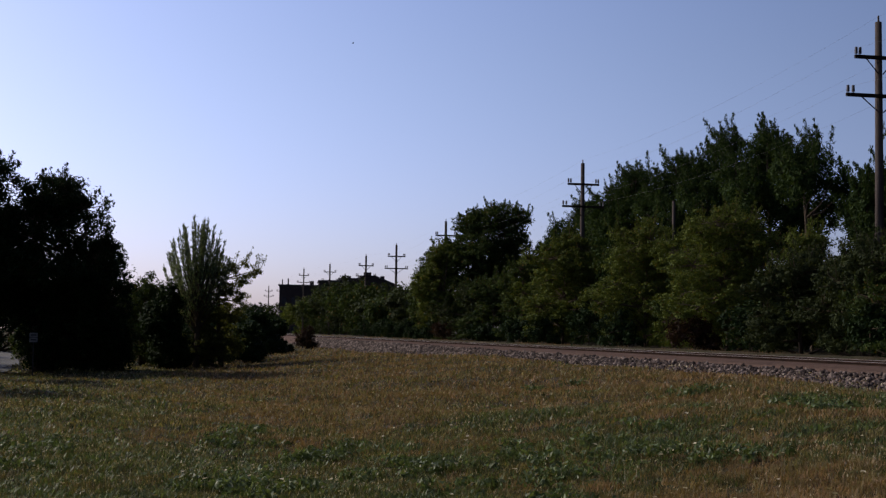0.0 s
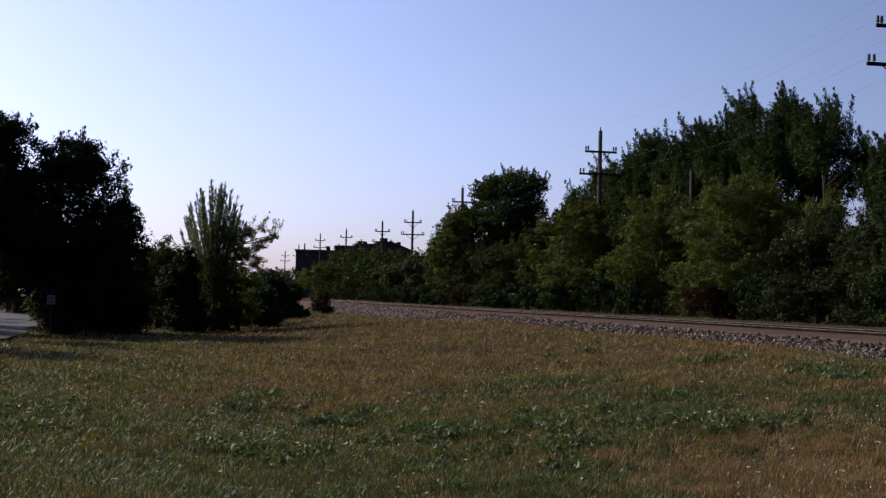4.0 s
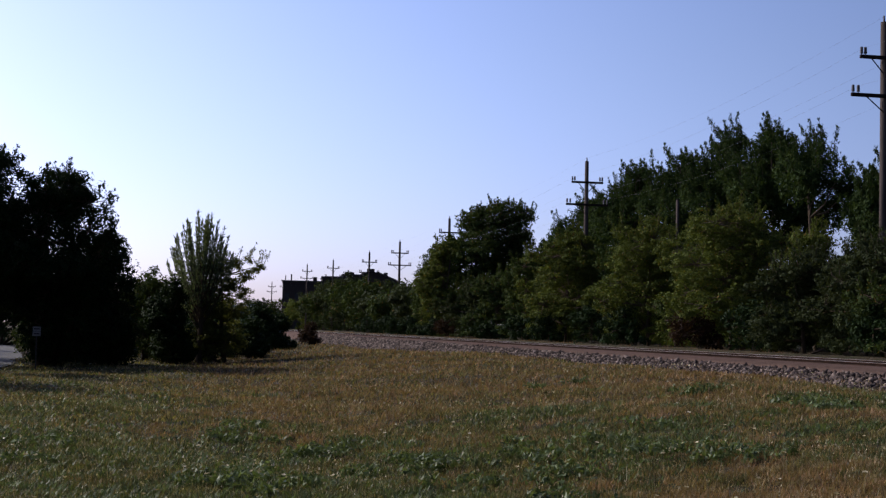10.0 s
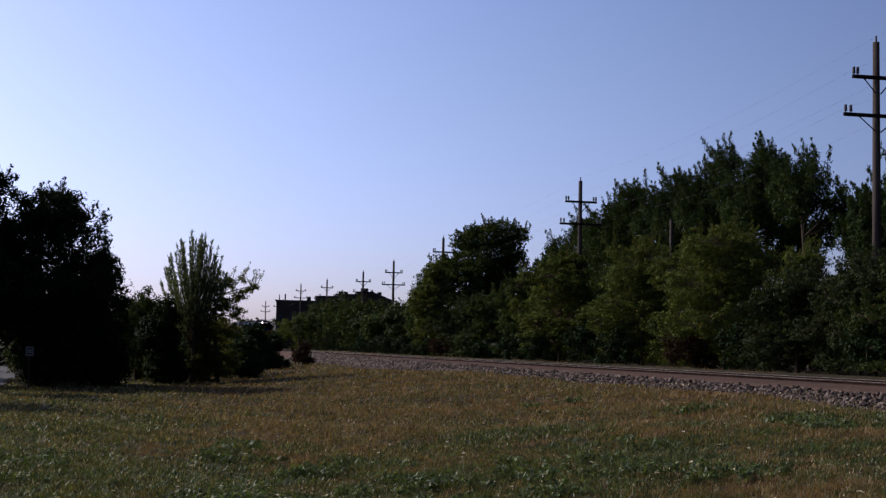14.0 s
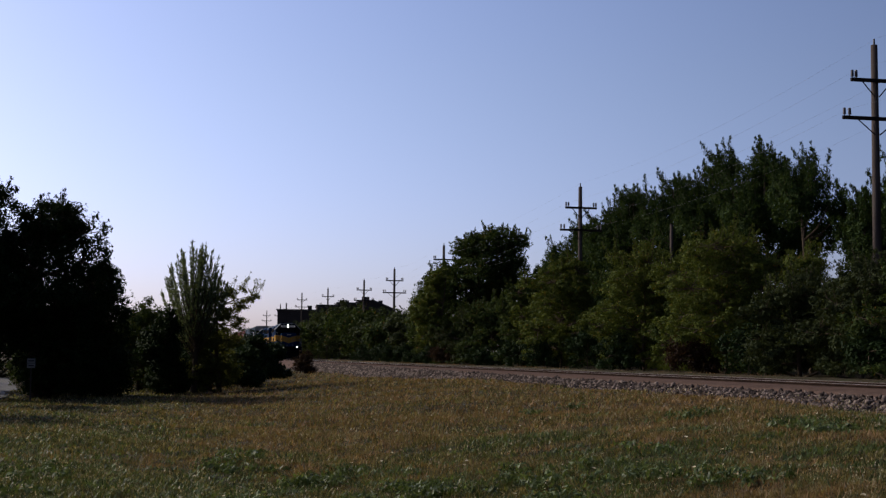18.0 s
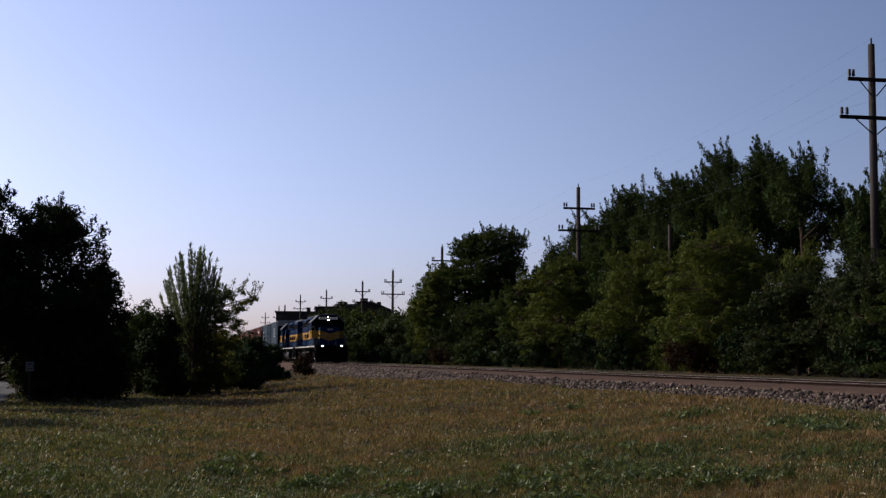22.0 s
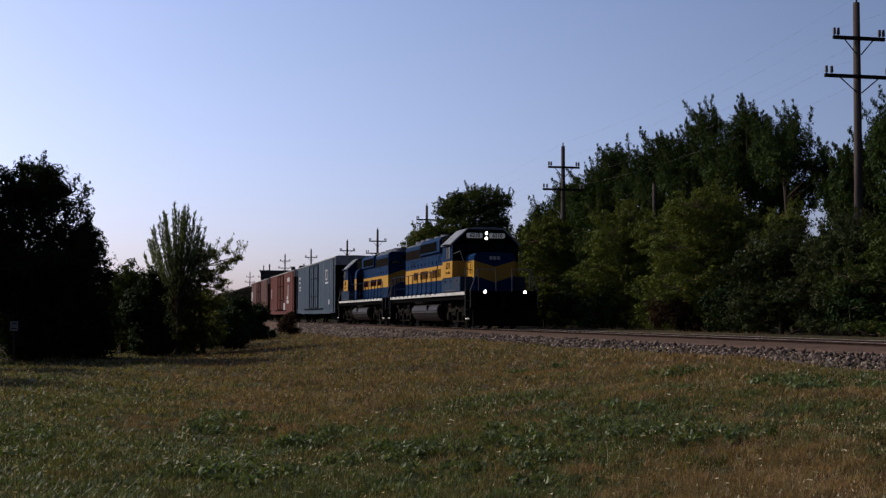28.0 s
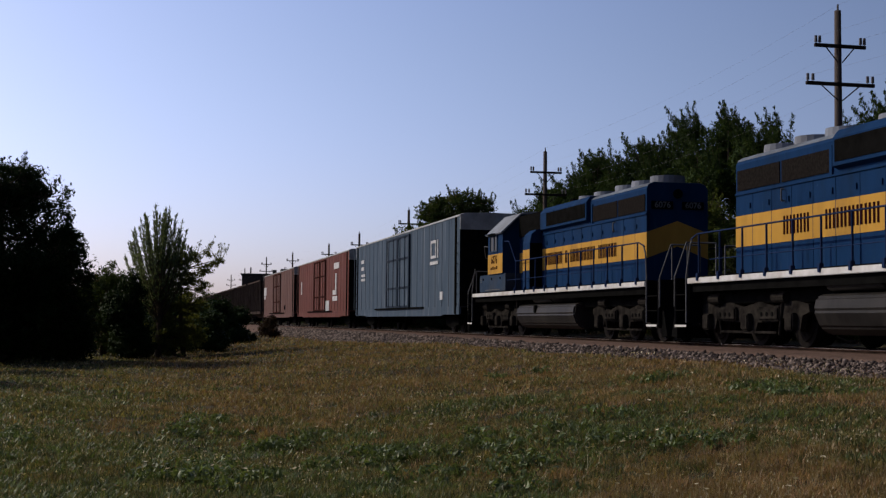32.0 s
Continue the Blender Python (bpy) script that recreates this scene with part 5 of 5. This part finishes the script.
        turn = Euler((radians(90), 0, radians(90 * s))).to_matrix().to_4x4()
        text_part("road_number", number, 0.30, Matrix.Translation((s * 1.528, -5.85, 2.77)) @ turn, M_LETTER, panel)
        for k in range(4):
            part("name_bar", made(box, min(s * 1.526, s * 1.53), max(s * 1.526, s * 1.53), -6.35 + k * 0.26, -6.17 + k * 0.26, 2.42, 2.5 + 0.04 * (k % 2)), M_LETTER, panel)
        # windows: frame, two panes
        fr = bmesh.new()
        for y0, y1, z0, z1 in ((-6.42, -6.36, 3.06, 3.68), (-5.88, -5.82, 3.06, 3.68), (-5.46, -5.40, 3.06, 3.68), (-6.36, -5.46, 3.06, 3.11), (-6.36, -5.46, 3.63, 3.68)):
            box(fr, min(s * 1.5, s * 1.55), max(s * 1.5, s * 1.55), y0, y1, z0, z1)
        win = part("side_window", fr, M_GREYBLUE, cab)
        for y0, y1 in ((-6.36, -5.88), (-5.82, -5.46)):
            part("window_pane", made(box, min(s * 1.5, s * 1.53), max(s * 1.5, s * 1.53), y0, y1, 3.11, 3.63), M_GLASS, cab)
        part("window_shade", made(box, min(s * 1.53, s * 1.74), max(s * 1.53, s * 1.74), -6.45, -5.4, 3.72, 3.74), M_GREYBLUE, cab)
        bx = part("battery_box", made(box, min(s * 0.9, s * 1.48), max(s * 0.9, s * 1.48), -8.1, -4.45, 1.6, 2.255, 0.02), M_GREYBLUE, loco, "grey-blue battery box beside the nose")
        for k in range(3):
            part("box_latch", made(box, min(s * 1.48, s * 1.5), max(s * 1.48, s * 1.5), -7.6 + k * 1.2, -7.5 + k * 1.2, 2.05, 2.13), M_GRIME_SHADE, bx)
        for k in range(3):
            part("vent_louvre", made(box, min(s * 1.48, s * 1.496), max(s * 1.48, s * 1.496), -7.95, -7.75, 1.98 + 0.07 * k, 2.01 + 0.07 * k), M_PIPE, bx)
        part("box_step", made(box, min(s * 1.48, s * 1.5), max(s * 1.48, s * 1.5), -7.2, -5.2, 1.66, 1.69), M_PIPE, bx)
    # cab front: windscreens, number boards, headlights
    bm = bmesh.new()
    prism(bm, [(-1.5, 3.0), (1.5, 3.0), (1.5, 3.75), (0.8, 4.4), (-0.8, 4.4), (-1.5, 3.75)], "y", -6.736, -6.73)
    part("glare_panel", bm, M_BLACKPAINT, loco, "black anti-glare panel on the cab front")
    part("front_stripe", made(box, -1.52, 1.52, -6.738, -6.73, 2.26, 2.99), M_YELLOW, loco, "yellow stripe across the cab front")
    for s in (-1, 1):
        part("windscreen", made(box, s * 0.55 - 0.3, s * 0.55 + 0.3, -6.76, -6.73, 3.42, 3.82, 0.01), M_GLASS, cab)
        part("door_window", made(box, s * 1.18 - 0.2, s * 1.18 + 0.2, -6.76, -6.73, 3.2, 3.72, 0.01), M_GLASS, cab)
        bd = part("number_board", made(box, s * 0.52 - 0.36, s * 0.52 + 0.36, -6.86, -6.74, 4.02, 4.24, 0.03), M_BOARD, loco, "white lit number board with black numbers")
        text_part("board_number", number, 0.17, Matrix.Translation((s * 0.52, -6.865, 4.13)) @ Euler((radians(90), 0, 0)).to_matrix().to_4x4(), M_BLACKPAINT, bd)
    for z in (4.23, 4.0):
        hl = part("headlight", made(tube, (0, -6.73, z), (0, -6.9, z), 0.13, 0.12, 14), M_GRIME_SHADE, loco)
        if front_rails:
            part("lamp", made(tube, (0, -6.9, z), (0, -6.91, z), 0.058, None, 14), M_LAMP, hl, "bright white burning headlight")
    # short hood (nose)
    bm = bmesh.new()
    prism(bm, [(-0.92, 1.6), (0.92, 1.6), (0.92, 3.14), (0.84, 3.26), (0.6, 3.31), (-0.6, 3.31), (-0.84, 3.26), (-0.92, 3.14)], "y", -8.38, -6.73)
    nose = part("nose", bm, M_BLUE, loco)
    for s in (-1, 1):
        part("nose_stripe", made(box, min(s * 0.92, s * 0.926), max(s * 0.92, s * 0.926), -8.384, -6.74, 2.21, 2.96), M_YELLOW, loco)
        part("cab_handrail", made(path_tube, [(s * 1.46, -6.74, 3.30), (s * 1.40, -7.75, 3.38), (s * 1.30, -7.95, 2.95), (s * 0.94, -8.0, 2.85)], 0.017), M_PIPE, loco)
        part("nose_grab", made(path_tube, [(s * 0.93, -7.95, 2.40), (s * 0.99, -7.95, 2.40), (s * 0.99, -7.95, 2.80), (s * 0.93, -7.95, 2.80)], 0.016), M_GRIME_SHADE, nose)
        part("nose_handle", made(path_tube, [(s * 0.93, -8.1, 2.55), (s * 1.0, -8.1, 2.55), (s * 1.0, -7.3, 2.62), (s * 0.93, -7.3, 2.62)], 0.018), M_GRIME_SHADE, nose)
    bm = bmesh.new()
    prism(bm, [(-0.92, 2.3), (0, 2.0), (0.92, 2.3), (0.92, 2.95), (0, 2.68), (-0.92, 2.95)], "y", -8.388, -8.38)
    part("nose_chevron", bm, M_YELLOW, loco, "yellow chevron on the nose")
    for k in range(3):
        part("mark_bar", made(box, -0.23 + k * 0.17, -0.1 + k * 0.17, -8.386, -8.38, 2.99, 3.14), M_WHITE, nose)
    # ends: pilot, steps, coupler
    for e in (-1, 1):
        yo = e * 10.0
        part("pilot", made(box, -1.48, 1.48, min(yo, yo - e * 0.12), max(yo, yo - e * 0.12), 0.45, 1.6, 0.02), M_BLACKPAINT, loco)
        bm = bmesh.new()
        prism(bm, [(yo, 0.12), (yo + e * 0.36, 0.16), (yo + e * 0.12, 0.8), (yo, 0.8)], "x", -1.4, 1.4)
        part("snow_plough", bm, M_GRIME_SHADE, loco)
        part("end_deck", made(box, -1.05, 1.05, min(yo, e * 9.1), max(yo, e * 9.1), 1.56, 1.6), M_GRIME_SHADE, loco)
        part("coupler", made(box, -0.16, 0.16, min(yo, e * 10.49), max(yo, e * 10.49), 0.78, 1.08, 0.04), M_STEEL, loco)
        for s in (-1, 1):
            part("step_well", made(box, min(s * 1.02, s * 1.06), max(s * 1.02, s * 1.06), min(yo, e * 9.15), max(yo, e * 9.15), 0.4, 1.56), M_BLACKPAINT, loco)
            part("step_side", made(box, min(s * 1.06, s * 1.46), max(s * 1.06, s * 1.46), min(e * 9.12, e * 9.16), max(e * 9.12, e * 9.16), 0.5, 1.56), M_BLACKPAINT, loco)
            for z in (0.44, 0.82, 1.2):
                st = part("step", made(box, min(s * 1.06, s * 1.5), max(s * 1.06, s * 1.5), min(yo - e * 0.1, e * 9.2), max(yo - e * 0.1, e * 9.2), z - 0.03, z), M_GRIME_SHADE, loco)
                if z < 0.5:
                    part("step_edge", made(box, min(s * 1.5, s * 1.51), max(s * 1.5, s * 1.51), min(yo - e * 0.1, e * 9.2), max(yo - e * 0.1, e * 9.2), z - 0.045, z + 0.01), M_SILL, st)
            part("corner_handrail", made(path_tube, [(s * 1.5, e * 9.2, 0.5), (s * 1.5, e * 9.2, 1.65), (s * 1.47, e * 9.05, 2.3), (s * 1.47, e * 8.9, 2.55)], 0.022), M_PIPE, loco)
            part("end_handrail", made(path_tube, [(s * 1.46, yo, 0.9), (s * 1.46, yo, 1.65), (s * 1.15, yo, 2.5), (s * 0.35, yo, 2.5), (s * 0.35, yo, 1.6)], 0.022), M_PIPE, loco)
            part("end_post", made(tube, (s * 1.12, yo, 1.6), (s * 1.12, yo, 2.48), 0.02, None, 6), M_PIPE, loco)
            part("air_hose", made(path_tube, [(s * 0.5, yo + e * 0.02, 1.0), (s * 0.52, yo + e * 0.2, 0.8), (s * 0.45, yo + e * 0.22, 0.5)], 0.03), M_GRIME_SHADE, loco)
    if front_rails:
        for s in (-1, 1):
            dl = part("ditch_light", made(tube, (s * 0.87, -10.0, 1.55), (s * 0.87, -10.14, 1.55), 0.11, 0.12, 14), M_GRIME_SHADE, loco)
            part("lamp", made(tube, (s * 0.87, -10.14, 1.55), (s * 0.87, -10.15, 1.55), 0.058, None, 14), M_LAMP, dl, "bright white burning ditch light")
    # side handrails
    for s in (-1, 1):
        pts = [(s * 1.48, 9.0, 2.5)] + [(s * 1.48, y, 2.62) for y in (8.6, 4.0, 0.0, -3.1)] + [(s * 1.48, -3.3, 2.75), (s * 1.5, -3.9, 3.35), (s * 1.5, -4.5, 3.4)]
        part("handrail", made(path_tube, pts, 0.02), M_RAILBLUE, loco)
        part("mid_rail", made(path_tube, [(s * 1.48, 7.9, 1.98), (s * 1.48, -4.2, 1.98)], 0.012), M_RAILBLUE, loco)
        for i in range(11):
            y = 8.5 - i * 1.16
            post = part("stanchion", made(tube, (s * 1.48, y, 1.58), (s * 1.48, y, 2.62), 0.024, None, 6), M_RAILBLUE, loco)
            part("stanchion_foot", made(box, s * 1.5 - 0.05, s * 1.5 + 0.05, y - 0.05, y + 0.05, 1.5, 1.68, 0.01), M_RAILBLUE, post)
    # blower duct on one side only
    bm = bmesh.new()
    prism(bm, [(0.9, 1.6), (1.36, 1.6), (1.36, 3.2), (1.3, 3.5), (1.12, 3.66), (0.9, 3.7)], "y", -2.65, -1.85)
    duct = part("blower_duct", bm, M_BLUE, loco, "rounded blue blower duct beside the hood")
    part("duct_stripe", made(box, 1.36, 1.366, -2.65, -1.85, 2.26, 2.98), M_YELLOW, duct)
    # black sheet on the duct's end: shade painted for the second locomotive
    part("duct_shade_face", made(box, 0.92, 1.34, -1.85, -1.842, 1.7, 3.2), M_GRIME_SHADE, duct)
    # fuel tank, reservoirs, trucks
    bm = bmesh.new()
    prism(bm, [(-1.32, 0.42), (-1.1, 0.28), (1.1, 0.28), (1.32, 0.42), (1.46, 0.75), (1.40, 1.02), (1.2, 1.1), (-1.2, 1.1), (-1.40, 1.02), (-1.46, 0.75)], "y", -3.15, 3.1)
    bmesh.ops.bevel(bm, geom=list(bm.edges), offset=0.05, segments=2, affect="EDGES")
    tank = part("fuel_tank", bm, M_TANK, loco, "dusty dark fuel tank", smooth=False)
    for s in (-1, 1):
        part("fuel_filler", made(box, s * 1.43 - 0.05, s * 1.43 + 0.05, -1.0, -0.8, 0.8, 1.05, 0.02), M_GRIME_SHADE, tank)
        part("air_reservoir", made(tube, (s * 1.22, -1.4, 1.32), (s * 1.22, 2.7, 1.32), 0.19, None, 16), M_TANK, loco, "long dusty air reservoir", smooth=True)
        part("reservoir_strap", made(tube, (s * 1.22, 0.6, 1.32), (s * 1.22, 0.68, 1.32), 0.2, None, 16), M_GRIME_SHADE, loco)
        part("bell_pipe", made(tube, (s * 1.3, -3.5, 1.45), (s * 1.3, -3.5, 0.9), 0.05, None, 8), M_TRUCK, loco)
    for yc in (-6.63, 6.63):
        loco_truck(loco, yc)
    return loco


def car_truck(car, yc):
    bm = bmesh.new()
    box(bm, -0.7, 0.7, yc - 0.25, yc + 0.25, 0.4, 0.8)
    truck = part("truck", bm, M_GRIME_SHADE, car, "two-axle freight truck")
    for s in (-1, 1):
        bm = bmesh.new()
        prism(bm, [(yc + p, q) for p, q in [(-1.2, 0.35), (-1.2, 0.6), (-0.5, 0.82), (0.5, 0.82), (1.2, 0.6), (1.2, 0.35), (0.95, 0.35), (0.4, 0.25), (-0.4, 0.25), (-0.95, 0.35)]], "x", s * 0.98, s * 1.1)
        part("side_frame", bm, M_GRIME_SHADE, truck)
    for k in (-0.88, 0.88):
        wheelset(truck, yc + k, 0.475)


def boxcar(paint, door_paint, colour, marks):
    """Long high-cube boxcar with double doors; origin on the rails under its middle, marks: (from the front end, z, width, height, paint)."""
    L, z0 = 13.0, 0.78
    car = tagged(new("boxcar"), "weathered %s high-cube boxcar with ribbed double doors" % colour, "boxcar", "freight cars of the train")
    bm = bmesh.new()
    prism(bm, [(-1.5, 1.1), (1.5, 1.1), (1.5, 4.84), (1.3, 4.93), (-1.3, 4.93), (-1.5, 4.84)], "y", -L, L)
    part("body", bm, paint, car)
    bm = bmesh.new()
    prism(bm, [(-1.53, 4.83), (1.53, 4.83), (1.53, 4.88), (1.32, 4.97), (0, 5.0), (-1.32, 4.97), (-1.53, 4.88)], "y", -L - 0.03, L + 0.03)
    part("roof", bm, M_ZINC, car, "galvanised roof sheets")
    part("centre_sill", made(box, -0.4, 0.4, -L - 0.6, L + 0.6, 0.62, 1.08), M_GRIME_SHADE, car)
    for s in (-1, 1):
        bm = bmesh.new()
        prism(bm, [(-L, 1.12), (L, 1.12), (L, z0), (L - 3.2, z0), (L - 3.7, 0.72), (3.4 - L, 0.72), (2.9 - L, z0), (-L, z0)], "x", s * 1.42, s * 1.515)
        part("side_sill", bm, paint, car)
        for i in range(21):
            y = -L + 0.65 + i * 1.3
            if abs(y) > 3.2:
                part("side_post", made(box, min(s * 1.5, s * 1.515), max(s * 1.5, s * 1.515), y - 0.04, y + 0.04, 1.12, 4.82), paint, car)
        for y0, y1 in ((-2.95, -0.02), (0.02, 2.95)):
            d = part("plug_door", made(box, min(s * 1.5, s * 1.545), max(s * 1.5, s * 1.545), y0, y1, 1.15, 4.72), paint, car)
            for z in (1.2, 2.14, 3.58, 4.66):
                part("door_rib", made(box, min(s * 1.545, s * 1.58), max(s * 1.545, s * 1.58), y0 + 0.05, y1 - 0.05, z - 0.05, z + 0.05), door_paint, d)
            for q in (0.3, 0.72):
                yy = y0 + (y1 - y0) * q
                part("locking_rod", made(tube, (s * 1.6, yy, 1.2), (s * 1.6, yy, 4.65), 0.022, None, 6), door_paint, d)
            for q in (0.02, 0.98):
                yy = y0 + (y1 - y0) * q
                part("door_edge", made(box, min(s * 1.545, s * 1.585), max(s * 1.545, s * 1.585), yy - 0.11, yy + 0.11, 1.15, 4.72), door_paint, d)
        part("door_track", made(box, min(s * 1.5, s * 1.6), max(s * 1.5, s * 1.6), -6.2, 6.2, 1.08, 1.15), M_GRIME_SHADE, car)
        for e in (-1, 1):
            yy = e * (L - 0.62)
            part("corner_post", made(box, min(s * 1.5, s * 1.55), max(s * 1.5, s * 1.55), yy - 0.1, yy + 0.1, 0.8, 4.82), M_GRIME_SHADE, car)
            for k in range(7):
                part("ladder_rung", made(tube, (s * 1.56, yy - 0.1, 1.2 + 0.42 * k), (s * 1.56, yy - e * -0.55, 1.2 + 0.42 * k), 0.015, None, 5), M_GRIME_SHADE, car)
        for back, z, w, h, mat in marks:
            y = (-L + back) if s < 0 else (L - back)
            part("mark_bar", made(box, min(s * 1.5, s * 1.535), max(s * 1.5, s * 1.535), y - w / 2, y + w / 2, z - h / 2, z + h / 2), mat, car)
    for e in (-1, 1):
        part("end_cap", made(box, -1.5, 1.5, min(e * L, e * (L + 0.06)), max(e * L, e * (L + 0.06)), 4.28, 4.83), M_ZINC, car, "pale bare panel at the top of the end")
        # end wall and ribs in black, which paints the shade of the end
        part("end_wall", made(box, -1.49, 1.49, min(e * L, e * (L + 0.02)), max(e * L, e * (L + 0.02)), 1.12, 4.28), M_GRIME_SHADE, car, "end wall blackened to imitate shade")
        for k in range(7):
            part("end_rib", made(box, -1.45, 1.45, min(e * L, e * (L + 0.07)), max(e * L, e * (L + 0.07)), 1.3 + 0.42 * k, 1.46 + 0.42 * k, 0.02), M_GRIME_SHADE, car)
        part("coupler", made(box, -0.15, 0.15, min(e * (L + 0.5), e * (L + 1.45)), max(e * (L + 0.5), e * (L + 1.45)), 0.75, 1.02, 0.04), M_STEEL, car)
        car_truck(car, e * (L - 2.9))
    return car


def hopper():
    """Dark ribbed open hopper."""
    L = 7.6
    car = tagged(new("hopper_car"), "sooty brown ribbed open-top hopper car", "hopper car", "freight cars of the train")
    bm = bmesh.new()
    prism(bm, [(-1.48, 1.5), (-0.5, 0.7), (0.5, 0.7), (1.48, 1.5), (1.48, 4.6), (1.36, 4.6), (1.36, 1.6), (-1.36, 1.6), (-1.36, 4.6), (-1.48, 4.6)], "y", -L, L)
    part("body", bm, M_HOPPER, car)
    for s in (-1, 1):
        part("top_chord", made(box, min(s * 1.44, s * 1.58), max(s * 1.44, s * 1.58), -L, L, 4.5, 4.68, 0.02), M_HOPPER, car)
        part("side_sill", made(box, min(s * 1.4, s * 1.56), max(s * 1.4, s * 1.56), -L - 0.4, L + 0.4, 1.1, 1.4, 0.02), M_HOPPER, car)
        for i in range(10):
            y = -L + 0.3 + i * (2 * L - 0.6) / 9
            part("side_rib", made(box, min(s * 1.47, s * 1.6), max(s * 1.47, s * 1.6), y - 0.09, y + 0.09, 1.2, 4.55, 0.015), M_HOPPER, car)
    for e in (-1, 1):
        part("end_sheet", made(box, -1.46, 1.46, min(e * L, e * (L - 0.08)), max(e * L, e * (L - 0.08)), 1.6, 4.6), M_HOPPER, car)
        part("coupler", made(box, -0.15, 0.15, min(e * (L + 0.0), e * (L + 1.0)), max(e * (L + 0.0), e * (L + 1.0)), 0.75, 1.02, 0.04), M_STEEL, car)
        car_truck(car, e * (L - 1.2))
    return car


TRAIN = [(locomotive("6210", "XXXX  XXXXXXX X XXXXXXX"[::-1], True), 10.49, 0)]
TRAIN.append((locomotive("6076", "XXXXXX XXXXXXXXX X XXXXXXX", False), 31.47, 180))
tagged(TRAIN[1][0], "blue six-axle diesel locomotive running cab backwards, with a yellow stripe")
MARK_BLUE = [(3.95, 3.69, 0.12, 0.8, M_WHITE), (4.35, 3.69, 0.12, 0.8, M_WHITE), (4.85, 4.03, 0.9, 0.12, M_WHITE), (5.3, 3.69, 0.14, 0.8, M_WHITE), (4.85, 3.35, 0.9, 0.12, M_WHITE), (4.7, 3.08, 1.6, 0.14, M_WHITE),
             (23.6, 3.9, 0.9, 0.2, M_WHITE), (23.6, 3.5, 0.9, 0.2, M_WHITE), (23.4, 3.1, 1.2, 0.14, M_WHITE), (23.4, 2.85, 1.2, 0.14, M_WHITE), (3.2, 1.6, 0.5, 0.35, M_WHITE)]
MARK_RED = [(5.0, 4.1, 2.2, 0.4, M_WHITE), (5.2, 2.9, 0.5, 1.4, M_WHITE), (5.9, 2.35, 1.3, 0.3, M_WHITE), (5.6, 1.95, 2.0, 0.3, M_WHITE), (9.0, 1.5, 1.6, 0.7, M_ZINC), (23.5, 3.0, 0.4, 1.0, M_WHITE)]
MARK_BROWN = [(24.0, 3.3, 2.2, 0.8, M_WHITE), (24.4, 2.7, 1.4, 0.3, M_WHITE), (6.5, 1.6, 0.8, 0.4, M_BLACKPAINT)]
back = 42.8 + 13.0
for paint, door, colour, marks in ((M_CARBLUE, M_CARDOOR, "grey-blue", MARK_BLUE), (M_CARRED, M_REDDOOR, "oxide-red", MARK_RED), (M_CARBROWN, M_REDDOOR, "faded brown", MARK_BROWN)):
    TRAIN.append((boxcar(paint, door, colour, marks), back, 0))
    back += 28.9
back += 7.9 - 13.0 + 0.3
first_hopper = hopper()
TRAIN.append((first_hopper, back, 0))
for i in range(1, 8):
    TRAIN.append((copy_thing(first_hopper, Matrix.Identity(4)), back + 17.4 * i, 0))


# ---- the train runs ----
def motions():
    for thing, back_, turn in TRAIN:
        rows = []
        for t in (0.0, 8.0, 16.0, 24.0, 32.0):
            y = NOSE_END + SPEED * (32.0 - t) + back_
            rows.append((t, pose(TRACK_X - (y - TRACK_Y) * math.tan(radians(TRACK_TURN)), y, RAIL_Z, 0, 0, turn + TRACK_TURN)))
        walk(thing, rows)
    walk(BIRD, [(t, pose(5.05 - 17.0 * t, 40.0 + 4.0 * t, 10.36 + 3.0 * t, 0, 0, 77)) for t in (0.0, 1.0, 16.0, 32.0)])
    # wheels roll: seen from 17 s on
    step = 1 / 15
    for ob, y, r in WHEELS:
        way = -1.0 if ob.parent.parent is TRAIN[1][0] else 1.0
        q = math.degrees(SPEED * step / r) * way
        walk(ob, [(0.0, pose(0, y, r))] + [(17.0 + i * step, pose(0, y, r, q * i)) for i in range(226)])


motions()
